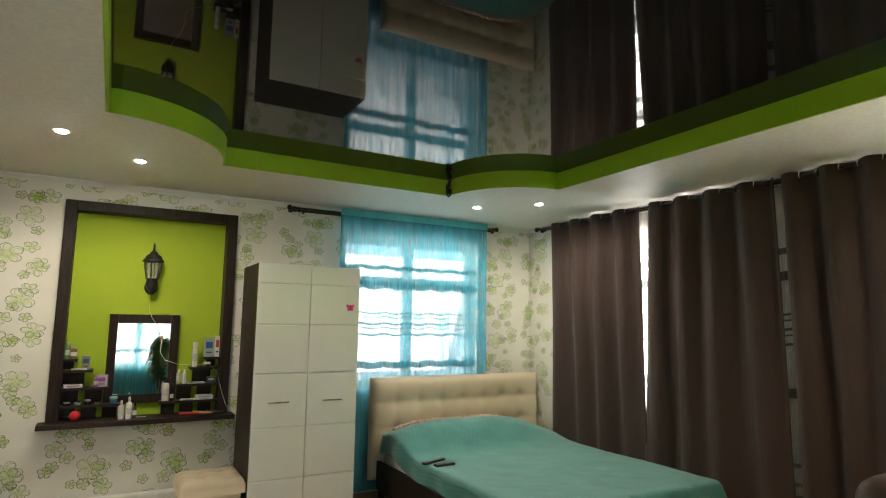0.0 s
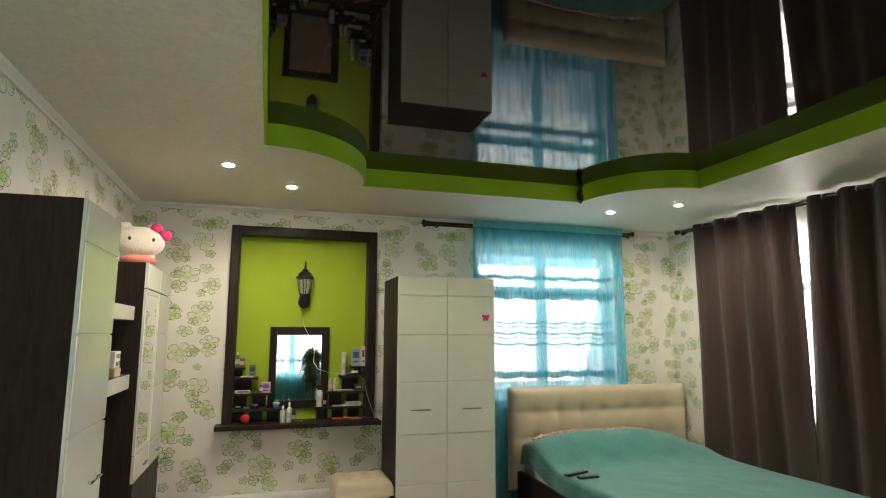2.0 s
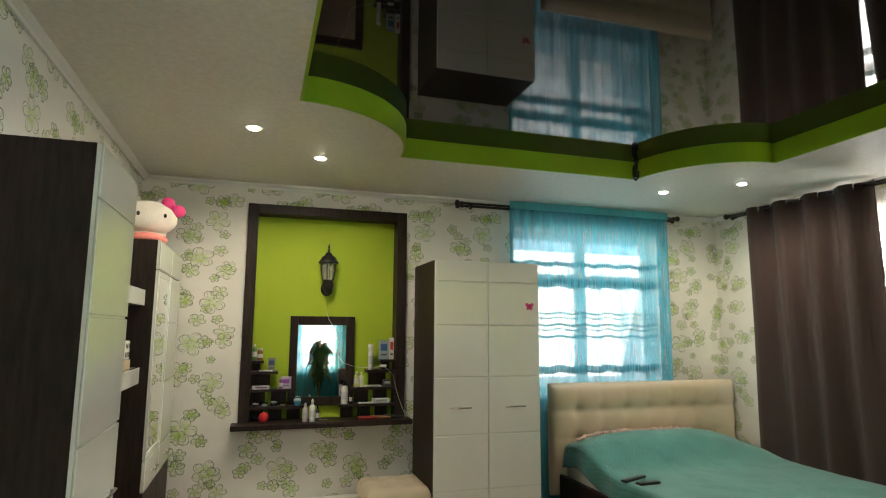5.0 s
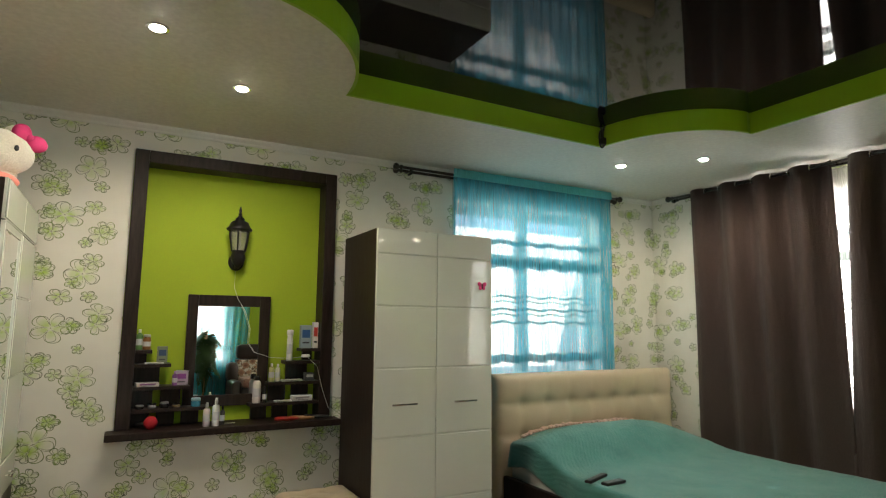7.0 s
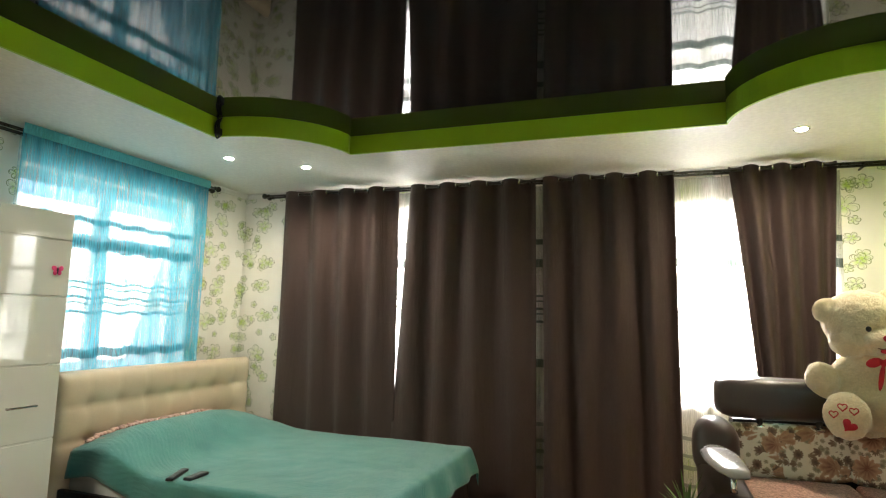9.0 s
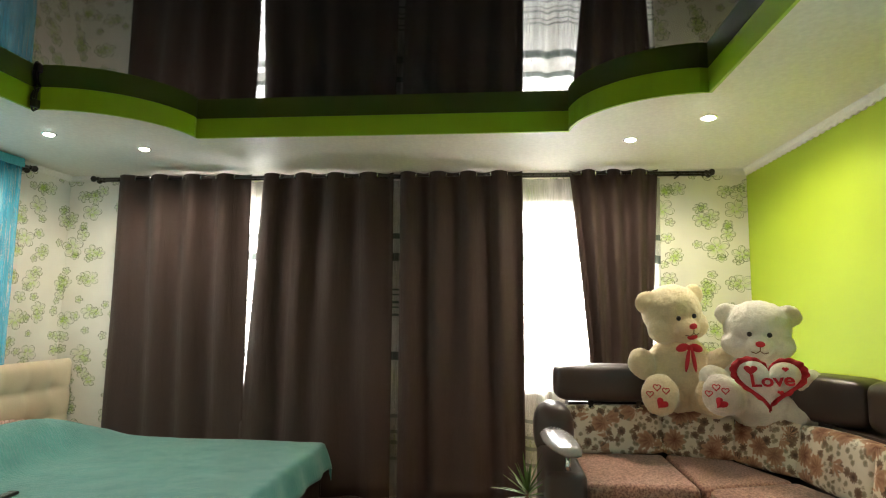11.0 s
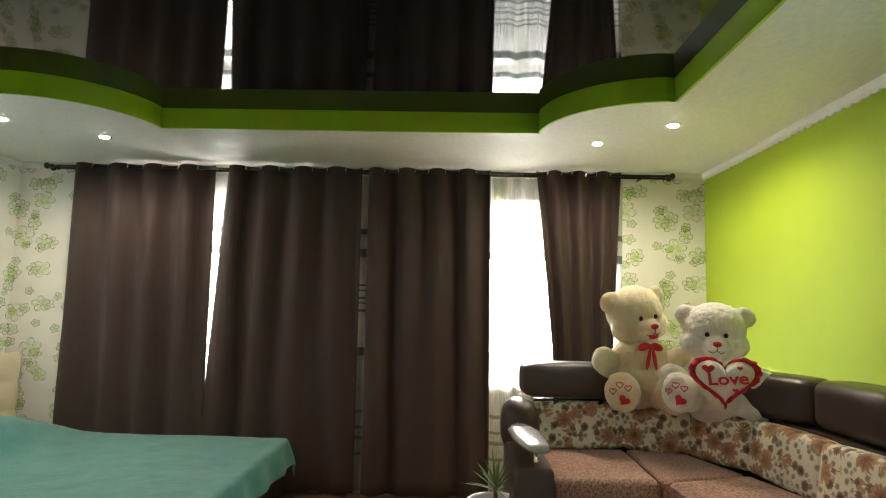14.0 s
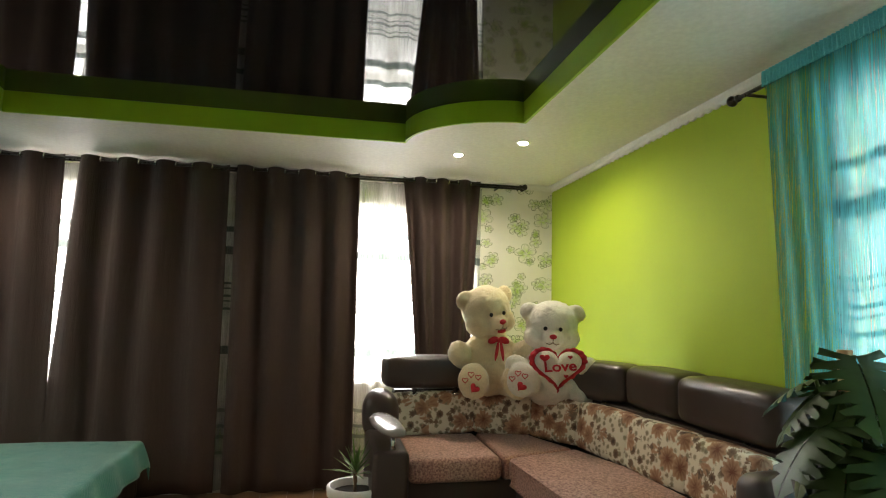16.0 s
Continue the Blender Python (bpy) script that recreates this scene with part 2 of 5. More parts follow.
def blanket_cloth():
    m = Nodes("turquoise_plush_blanket")
    p = m.pos()
    n = m.noise(p, 130.0, 4.0, 0.7)
    b = m.noise(p, 5.0, 3.0)
    m.set(Base_Color=m.mix(m.ramp(m.math("ADD", m.math("MULTIPLY", n, 0.5), m.math("MULTIPLY", b, 0.7)), 0.4, 0.8), (0.040, 0.205, 0.188), (0.09, 0.31, 0.285)), Roughness=0.9, Sheen_Weight=0.4)
    x, y, z = m.sep(p)
    ribs = m.math("SINE", m.math("MULTIPLY", m.math("ADD", m.math("SUBTRACT", x, z), m.ramp(b, 0, 1, -0.02, 0.02)), 230.0))
    m.bump(m.math("ADD", n, m.math("MULTIPLY", ribs, 0.16)), 0.6, 0.007)
    return m.mat


def gloss_lacquer():
    m = Nodes("white_gloss_lacquer")
    p = m.obj()
    m.set(Base_Color=m.mix(m.noise(p, 2.0), (0.72, 0.74, 0.68), (0.76, 0.78, 0.72)), Roughness=m.ramp(m.noise(p, 7.0), 0.3, 0.7, 0.03, 0.055), Coat_Weight=0.4, Coat_Roughness=0.03)
    m.bump(m.noise(p, 45.0, 1.0), 0.012, 0.002)
    return m.mat


def leaf_green(name, color):
    m = Nodes(name)
    n = m.noise(m.obj(), 14.0)
    m.set(Base_Color=m.mix(n, tuple(c * 0.6 for c in color), tuple(c * 1.4 for c in color)), Roughness=0.45, Specular_IOR_Level=0.3)
    return m.mat


WALLPAPER = wallpaper()
GREEN = plain("lime_wall_paint", (0.36, 0.49, 0.020), 0.75, vary=0.05, grain=90, bumpy=0.08)
BAND = plain("lime_band_paint", (0.28, 0.46, 0.012), 0.4, vary=0.04, grain=90, bumpy=0.05)
CEILING = ceiling_paper()
FILM = gloss_ceiling()
WHITE = plain("white_paint", (0.78, 0.77, 0.74), 0.45, vary=0.04)
FOAM = plain("white_foam_cornice", (0.72, 0.71, 0.67), 0.6, vary=0.06)
WENGE = wood("wenge_laminate", (0.014, 0.009, 0.008), (0.036, 0.024, 0.020), 0.42)
LACQUER = gloss_lacquer()
CHROME = plain("chrome", (0.72, 0.72, 0.72), 0.12, 1.0, vary=0.05)
PEWTER = plain("dark_metal_rod", (0.06, 0.055, 0.05), 0.3, 0.9, vary=0.1)
BLACK = plain("black_plastic", (0.012, 0.012, 0.013), 0.35, vary=0.2)
LEATHER = plain("brown_leatherette", (0.055, 0.038, 0.032), 0.34, vary=0.12, grain=220, bumpy=0.02)
CREAM = plain("cream_leatherette", (0.62, 0.52, 0.38), 0.42, vary=0.06, grain=140, bumpy=0.08)
CURTAIN = curtain_cloth()
FLORAL = floral_cloth()
SEATING = seat_cloth()
BLANKET = blanket_cloth()
LAMINATE = wood("floor_laminate", (0.16, 0.08, 0.04), (0.30, 0.17, 0.09), 0.35)
BEAR_A = plush("cream_plush", (0.86, 0.72, 0.46))
BEAR_B = plush("white_plush", (0.90, 0.85, 0.74))
RED = plain("red_felt", (0.55, 0.015, 0.03), 0.7)
PINK = plain("pink_felt", (0.75, 0.05, 0.22), 0.7)
PEACH = plain("peach_felt", (0.78, 0.26, 0.22), 0.8)
MIRROR = Nodes("mirror_silver").set(Base_Color=(0.84, 0.87, 0.86), Metallic=1.0, Roughness=0.0).mat
GLASS = glass("clear_glass")
LEAF = leaf_green("monstera_leaf", (0.030, 0.064, 0.012))
LEAF2 = leaf_green("dracaena_leaf", (0.10, 0.20, 0.05))
SOIL = plain("potting_soil", (0.03, 0.02, 0.013), 0.95, vary=0.4, bumpy=0.6)
BANDS_TEAL = ((2.03, 0.018, 0.995), (1.86, 0.034, 0.995), (1.60, 0.006, 0.995), (1.56, 0.004, 0.995), (1.50, 0.008, 0.995), (1.46, 0.004, 0.995), (1.40, 0.008, 0.995), (1.12, 0.03, 0.995))
BANDS_WHITE = ((2.03, 0.020, 0.995), (1.86, 0.030, 0.995), (1.60, 0.006, 0.995), (1.56, 0.004, 0.995), (1.50, 0.008, 0.995), (1.46, 0.004, 0.995), (1.40, 0.008, 0.995), (1.08, 0.03, 0.995), (0.62, 0.012, 0.8), (0.50, 0.010, 0.8), (0.42, 0.012, 0.8), (0.30, 0.010, 0.8))
TEAL_STRING = sheer("turquoise_strings", (0.06, 0.34, 0.47), 0, (), 0.46, 0.99, (0.03, 0.09, 0.11))
TEAL_NET = sheer("banded_net", (0.55, 0.70, 0.74), 0, BANDS_TEAL, 0.18, 0.50, (0.012, 0.035, 0.045))
# net at window_4: darker, closer threads stand in for a shaded outside
TEAL_NET_C = sheer("dimmed_banded_net", (0.34, 0.45, 0.50), 0, BANDS_TEAL, 0.60, 0.90, (0.012, 0.022, 0.026))
TEAL_STRING_C = sheer("turquoise_glitter_strings", (0.08, 0.40, 0.50), 0, (), 0.40, 0.96, (0.03, 0.09, 0.11))
TEAL_HEAD = plain("turquoise_heading", (0.10, 0.45, 0.52), 0.8, vary=0.25, grain=150, bumpy=0.2)
WHITE_NET = sheer("white_net", (0.78, 0.78, 0.74), 1, BANDS_WHITE, 0.28, 0.62, (0.05, 0.07, 0.06))
DAY = glow("spot_bulb", (1.0, 0.95, 0.84), 60.0)

# ---- building blocks ----


def link(name, bm, material, parent=None, label="", smooth=False):
    mesh = bpy.data.meshes.new(name)
    bm.normal_update()
    bm.to_mesh(mesh)
    bm.free()
    for m in material if isinstance(material, (list, tuple)) else [material]:
        mesh.materials.append(m)
    if smooth:
        for p in mesh.polygons:
            p.use_smooth = True
    ob = new(name, mesh)
    if parent is not None:
        ob.parent = parent
    if label:
        tagged(ob, label)
    return ob


def part(name, bm, material, parent, label="", smooth=False):
    return link(name, bm, material, parent, label, smooth)


def empty(name, label, category, at=(0, 0, 0), group="", kind="", rz=0.0):
    ob = new(name)
    ob.matrix_basis = pose(*at, 0, 0, rz)
    ob.empty_display_size = 0.05
    return tagged(ob, label, category, group, kind)


def box(x0, x1, y0, y1, z0, z1, bevel=0.0, seg=2, bm=None):
    b = bmesh.new()
    bmesh.ops.create_cube(b, size=1.0)
    for v in b.verts:
        v.co = Vector(((x0 + x1) / 2 + v.co.x * (x1 - x0), (y0 + y1) / 2 + v.co.y * (y1 - y0), (z0 + z1) / 2 + v.co.z * (z1 - z0)))
    if bevel:
        bmesh.ops.bevel(b, geom=b.edges[:], offset=bevel, segments=seg, profile=0.5, affect="EDGES", clamp_overlap=True)
    return merge(bm, b)


def merge(bm, b):
    """Adds b to bm, or returns b where there is no bm."""
    if bm is None:
        return b
    table = {v: bm.verts.new(v.co) for v in b.verts}
    for f in b.faces:
        try:
            bm.faces.new([table[v] for v in f.verts])
        except ValueError:
            pass
    b.free()
    return bm


def lathe(profile, n=20, bm=None, m=None):
    """A turned shape from (radius, height) pairs, round z."""
    b = bmesh.new()
    rings = []
    for r, z in profile:
        rings.append([b.verts.new((r * math.cos(2 * math.pi * i / n), r * math.sin(2 * math.pi * i / n), z)) for i in range(n)])
    for a, c in zip(rings, rings[1:]):
        for i in range(n):
            b.faces.new((a[i], a[(i + 1) % n], c[(i + 1) % n], c[i]))
    b.faces.new(rings[0][::-1])
    b.faces.new(rings[-1])
    if m is not None:
        bmesh.ops.transform(b, matrix=m, verts=b.verts[:])
    return merge(bm, b)


def ball(center, radii, bm=None, m=None, seg=20, lumpy=0.0):
    b = bmesh.new()
    bmesh.ops.create_uvsphere(b, u_segments=seg, v_segments=max(8, seg * 2 // 3), radius=1.0)
    for v in b.verts:
        k = 1 + lumpy * noise.noise(v.co * 2.3 + Vector(center) * 3)
        v.co = Vector((v.co.x * radii[0] * k, v.co.y * radii[1] * k, v.co.z * radii[2] * k))
    if m is not None:
        bmesh.ops.transform(b, matrix=m, verts=b.verts[:])
    bmesh.ops.translate(b, vec=center, verts=b.verts[:])
    return merge(bm, b)


def tube(points, radius, n=8, bm=None):
    """A round bar along points; radius a number, or one for each point."""
    b = bmesh.new()
    pts = [Vector(p) for p in points]
    radii = radius if isinstance(radius, (list, tuple)) else [radius] * len(pts)
    rings = []
    for i, p in enumerate(pts):
        d = (pts[min(i + 1, len(pts) - 1)] - pts[max(i - 1, 0)]).normalized()
        side = d.cross(Vector((0, 0, 1)))
        side = side.normalized() if side.length > 1e-3 else Vector((1, 0, 0))
        up = side.cross(d).normalized()
        rings.append([b.verts.new(p + radii[i] * (math.cos(2 * math.pi * k / n) * side + math.sin(2 * math.pi * k / n) * up)) for k in range(n)])
    for a, c in zip(rings, rings[1:]):
        for k in range(n):
            b.faces.new((a[k], a[(k + 1) % n], c[(k + 1) % n], c[k]))
    b.faces.new(rings[0][::-1])
    b.faces.new(rings[-1])
    return merge(bm, b)


def cushion(x0, x1, y0, y1, z0, z1, puff=0.03, n=10, edge=0.25):
    """A box with rounded edges and a swollen top and front."""
    b = box(x0, x1, y0, y1, z0, z1)
    bmesh.ops.subdivide_edges(b, edges=b.edges[:], cuts=n, use_grid_fill=True)
    cx, cy, cz = (x0 + x1) / 2, (y0 + y1) / 2, (z0 + z1) / 2
    hx, hy, hz = (x1 - x0) / 2, (y1 - y0) / 2, (z1 - z0) / 2
    rad = edge * min(hx, hy, hz) * 2
    for v in b.verts:
        p = Vector((v.co.x - cx, v.co.y - cy, v.co.z - cz))
        core = Vector([max(-(h - rad), min(h - rad, c)) for c, h in zip(p, (hx, hy, hz))])
        d = p - core
        if d.length > 1e-6:
            p = core + d.normalized() * min(rad, max(abs(d.x), abs(d.y), abs(d.z)))
        u, w, k = p.x / hx, p.y / hy, p.z / hz
        p.z += math.copysign(puff, k) * max(0, 1 - u * u) * max(0, 1 - w * w) * (abs(k) > 0.5)
        p.y += math.copysign(puff * 0.6, w) * max(0, 1 - u * u) * max(0, 1 - k * k) * (abs(w) > 0.5)
        p.x += math.copysign(puff * 0.6, u) * max(0, 1 - w * w) * max(0, 1 - k * k) * (abs(u) > 0.5)
        v.co = Vector((cx, cy, cz)) + p
    return b


def turned(b, m):
    bmesh.ops.transform(b, matrix=m, verts=b.verts[:])
    return b


# ---- the room ----
T = 0.30


def wall(name, axis, at, out, lo, hi, openings, material, label):
    """A wall across axis ('x' or 'y') with its face at `at`, thickness outwards, and openings (lo, hi, z0, z1)."""
    bm = bmesh.new()
    cuts = sorted(openings)
    runs, a = [], lo
    for o0, o1, z0, z1 in cuts:
        runs += [(a, o0, 0, TOP), (o0, o1, 0, z0), (o0, o1, z1, TOP)]
        a = o1
    runs.append((a, hi, 0, TOP))
    for r0, r1, z0, z1 in runs:
        if r1 - r0 < 1e-4 or z1 - z0 < 1e-4:
            continue
        s0, s1 = sorted((at, at + out))
        if axis == "x":
            box(s0, s1, r0, r1, z0, z1, bm=bm)
        else:
            box(r0, r1, s0, s1, z0, z1, bm=bm)
    return tagged(link(name, bm, material), label, "wall", kind="structure")


WIN_A = (2.68, 4.16, 0.90, 2.34)
WIN_B1 = (2.75, 4.35, 0.85, 2.32)
WIN_B2 = (0.35, 1.85, 0.85, 2.32)
WIN_C = (0.35, 1.80, 0.85, 2.30)
NICHE = (0.478, 1.722, 0.73, 2.402)

wall("wall_north", "y", Y1, T, X0 - T, X1 + T, [WIN_A, NICHE], WALLPAPER, "white wallpaper wall with green line-drawn flowers")
wall("wall_east", "x", X1, T, Y0, Y1, [WIN_B1, WIN_B2], WALLPAPER, "white wallpaper wall with green flowers behind brown curtains")
wall("wall_south", "y", Y0, -T, X0 - T, X1 + T, [WIN_C], GREEN, "smooth lime green painted wall beside the sofa")
wall("wall_west", "x", X0, -T, Y0, Y1, [], WALLPAPER, "white wallpaper wall with green flowers behind the cabinets")
tagged(link("niche_back", box(NICHE[0] - 0.05, NICHE[1] + 0.05, 5.362, 5.40, 0.70, 2.40), GREEN), "lime green painted back of the wall niche", "wall", kind="structure")

floor_slab = tagged(link("floor", box(X0 - T, X1 + T, Y0 - T, Y1 + T, -0.12, -0.012), WHITE), "brown laminate floor of narrow boards", "floor", kind="structure")


def band_outline():
    """Plan of the raised field: a rectangle whose corners are bitten out by quarter rounds."""
    x0, x1, y0, y1 = 0.74, 3.80, 0.46, 4.20
    pts = []
    for cx, cy, rx, ry, a0 in ((x1, y1, 0.60, 0.67, 180), (x0, y1, 0.68, 0.77, 270), (x0, y0, 0.66, 0.66, 0), (x1, y0, 0.61, 0.64, 90)):
        arc = []
        for i in range(19):
            a = radians(a0 + 90 * i / 18)
            arc.append((cx + rx * math.cos(a), cy + ry * math.sin(a)))
        pts += arc[::-1]
    return pts


def ceiling():
    inner = band_outline()
    bm = bmesh.new()
    ring = [bm.verts.new((x, y, CEIL)) for x, y in inner]
    outer = [bm.verts.new((x, y, CEIL)) for x, y in ((X0 - T, Y0 - T), (X1 + T, Y0 - T), (X1 + T, Y1 + T), (X0 - T, Y1 + T))]
    edges = [bm.edges.new((a, b)) for loop in (ring, outer) for a, b in zip(loop, loop[1:] + loop[:1])]
    bmesh.ops.triangle_fill(bm, edges=edges, use_beauty=True)
    for f in bm.faces:
        if f.normal.z > 0:
            f.normal_flip()
    tagged(link("ceiling_border", bm, CEILING), "lowered ceiling border of cream textured paper", "ceiling", kind="structure")
    bm = bmesh.new()
    n = len(inner)
    cx, cy = sum(p[0] for p in inner) / n, sum(p[1] for p in inner) / n
    rows = []
    for z, grow in ((CEIL - 0.002, 0.004), (CEIL - 0.002, -0.012), (TOP - 0.001, -0.012)):
        row = []
        for i, (x, y) in enumerate(inner):
            (ax, ay), (bx, by) = inner[i - 1], inner[(i + 1) % n]
            nx, ny = by - ay, ax - bx
            k = math.hypot(nx, ny) or 1.0
            side = 1 if nx * (cx - x) + ny * (cy - y) < 0 else -1
            row.append(bm.verts.new((x + side * grow * nx / k, y + side * grow * ny / k, z)))
        rows.append(row)
    for a, b in zip(rows, rows[1:]):
        for i in range(n):
            bm.faces.new((a[i], a[(i + 1) % n], b[(i + 1) % n], b[i]))
    tagged(link("ceiling_band", bm, BAND), "bright lime green upright edge of the raised ceiling", "trim", kind="structure")
    tagged(link("ceiling", box(X0 - T, X1 + T, Y0 - T, Y1 + T, TOP, TOP + 0.1), FILM), "glossy black stretch ceiling that mirrors the room", "ceiling", kind="structure")


ceiling()

# ---- cornices, windows, outside ----


def cornice(name, a, b, inward, scallop):
    """A foam cornice from a to b under the ceiling, with a scalloped lower edge where asked."""
    a, b, inward = Vector(a), Vector(b), Vector(inward)
    d = (b - a)
    n = max(2, int(d.length / (0.022 if scallop else 0.6)))
    bm = bmesh.new()
    rows = []
    for i in range(n + 1):
        p = a + d * i / n
        low = 0.044 + (0.012 * abs(math.sin(i * math.pi / 3)) if scallop else 0)
        prof = [(0.002, -low), (0.014, -low), (0.018, -0.030), (0.032, -0.014), (0.036, -0.001), (0.002, -0.001)]
        rows.append([bm.verts.new((p.x + inward.x * u, p.y + inward.y * u, CEIL + w)) for u, w in prof])
    for r, s in zip(rows, rows[1:]):
        for k in range(5):
            bm.faces.new((r[k], r[k + 1], s[k + 1], s[k]))
    tagged(link(name, bm, FOAM), "narrow white foam cornice under the ceiling", "cornice", kind="structure")


cornice("cornice_north", (X0, Y1), (X1, Y1), (0, -1), False)
cornice("cornice_east", (X1, Y0), (X1, Y1), (-1, 0), False)
cornice("cornice_south", (X0, Y0), (X1, Y0), (0, 1), True)
cornice("cornice_west", (X0, Y0), (X0, Y1), (1, 0), False)


def window(name, axis, face, out, lo, hi, z0, z1, label):
    """A white plastic window in the middle of the wall's thickness."""
    root = empty(name, label, "window", kind="structure")
    s = 1 if out > 0 else -1
    d0, d1 = sorted((face + s * 0.14, face + s * 0.21))
    mid = (d0 + d1) / 2

    def bar(nm, a0, a1, b0, b1, grow=0.0):
        if axis == "x":
            b = box(d0 - grow, d1 + grow, a0, a1, b0, b1, 0.008)
        else:
            b = box(a0, a1, d0 - grow, d1 + grow, b0, b1, 0.008)
        return part(nm, b, WHITE, root)

    w = 0.07
    bar("frame_bar", lo, lo + w, z0, z1)
    bar("frame_bar", hi - w, hi, z0, z1)
    bar("frame_bar", lo + w, hi - w, z0, z0 + w)
    bar("frame_bar", lo + w, hi - w, z1 - w, z1)
    c = (lo + hi) / 2
    bar("mullion", c - 0.05, c + 0.05, z0 + w, z1 - w, 0.004)
    zt = z1 - 0.42
    bar("transom", lo + w, c - 0.05, zt - 0.04, zt + 0.04)
    bar("transom", c + 0.05, hi - w, zt - 0.04, zt + 0.04)
    for a0, a1 in ((lo + w, c - 0.05), (c + 0.05, hi - w)):
        for b0, b1 in ((z0 + w, zt - 0.04), (zt + 0.04, z1 - w)):
            if axis == "x":
                b = box(mid - 0.003, mid + 0.003, a0, a1, b0, b1)
            else:
                b = box(a0, a1, mid - 0.003, mid + 0.003, b0, b1)
            pane = part("pane", b, GLASS, root)
            pane.visible_shadow = False
    e0, e1 = sorted((face - s * 0.03, face + s * 0.14))
    if axis == "x":
        b = box(e0, e1, lo - 0.04, hi + 0.04, z0 - 0.03, z0 + 0.004, 0.006)
    else:
        b = box(lo - 0.04, hi + 0.04, e0, e1, z0 - 0.03, z0 + 0.004, 0.006)
    part("window_sill", b, WHITE, root)


window("window_1", "y", Y1, 1, *WIN_A, "white plastic window behind a turquoise net curtain")
window("window_2", "x", X1, 1, *WIN_B1, "white plastic window behind closed brown curtains")
window("window_3", "x", X1, 1, *WIN_B2, "white plastic window behind a white net curtain")
window("window_4", "y", Y0, -1, *WIN_C, "white plastic window behind turquoise string curtain")

GROUND = plain("pale_yard", (0.42, 0.40, 0.36), 0.9, vary=0.25, grain=3.0)
bm = bmesh.new()
bmesh.ops.create_grid(bm, x_segments=2, y_segments=2, size=900)
bmesh.ops.translate(bm, vec=(0, 0, -0.6), verts=bm.verts[:])
tagged(link("ground", bm, GROUND), "pale open yard outside the windows", "ground", kind="structure")

# ---- curtains and rods ----


def drape(name, axis, at, top, bottom, z0, z1, folds, deep, material, parent, seed=0, thick=0.003, low_deep=None, gather=0.0):
    """A hanging cloth with pleats; top and bottom are its (start, end) along the wall."""
    rnd = random.Random(seed)
    cols, rows = int(folds * 14), 26
    ph = [rnd.uniform(0, 6.28) for _ in range(4)]
    bm = bmesh.new()
    grid = []
    for j in range(rows + 1):
        v = j / rows
        z = z1 + (z0 - z1) * v
        line = []
        for i in range(cols + 1):
            u = i / cols
            a = top[0] + (top[1] - top[0]) * u
            b = bottom[0] + (bottom[1] - bottom[0]) * u
            s = a + (b - a) * min(1.0, v * 1.15) ** 0.9
            d = deep + ((deep if low_deep is None else low_deep) - deep) * v
            w = math.sin(2 * math.pi * folds * u + ph[0] * v * 0.4) * (1 - 0.3 * v)
            w2 = (0.40 * math.sin(2 * math.pi * folds * 0.47 * u + ph[1] + v * 1.3) + 0.25 * math.sin(2 * math.pi * folds * 1.31 * u + ph[3] + v)) * min(1.0, 0.1 + 1.2 * v)
            off = d * (w + w2) + 0.15 * d * math.sin(9 * v + 5 * u + ph[2]) * v
            zz = z
            line.append(bm.verts.new((at + off, s, zz) if axis == "x" else (s, at + off, zz)))
        grid.append(line)
    for r, q in zip(grid, grid[1:]):
        for i in range(cols):
            bm.faces.new((r[i], r[i + 1], q[i + 1], q[i]))
    ob = part(name, bm, material, parent, smooth=True)
    if thick:
        mod = ob.modifiers.new("cloth", "SOLIDIFY")
        mod.thickness, mod.offset = thick, 0
    return ob


def brown_curtain(top, bottom, folds, seed, z0=0.035, deep=0.044):
    root = empty("brown_curtain", "dark brown blackout curtain with metal eyelets, closed", "curtain", (4.70, (top[0] + top[1]) / 2, z0), group="brown curtains on the long rod")
    inv = root.matrix_basis.inverted()
    cloth = drape("cloth", "x", 4.70, top, bottom, z0, 2.533, folds, deep, CURTAIN, root, seed, 0.004, deep * 0.9)
    cloth.matrix_parent_inverse = inv
    for k in range(1, int(folds * 2)):
        u = k / (folds * 2)
        y = top[0] + (top[1] - top[0]) * u
        lean = 0.35 if k % 2 else -0.35
        ring = [(4.70 + 0.022 * math.cos(a * math.pi / 6), y + lean * 0.022 * math.cos(a * math.pi / 6), 2.508 + 0.022 * math.sin(a * math.pi / 6)) for a in range(13)]
        e = part("eyelet", tube(ring, 0.006, 6), CHROME, root, "silver eyelet ring", True)
        e.matrix_parent_inverse = inv


brown_curtain((3.55, 4.69), (3.53, 4.70), 4, 11)
brown_curtain((2.375, 3.44), (2.36, 3.56), 4, 12)
brown_curtain((1.36, 2.318), (1.34, 2.30), 4, 13)
brown_curtain((0.34, 1.00), (0.44, 0.80), 3.5, 14, 0.05, 0.040)


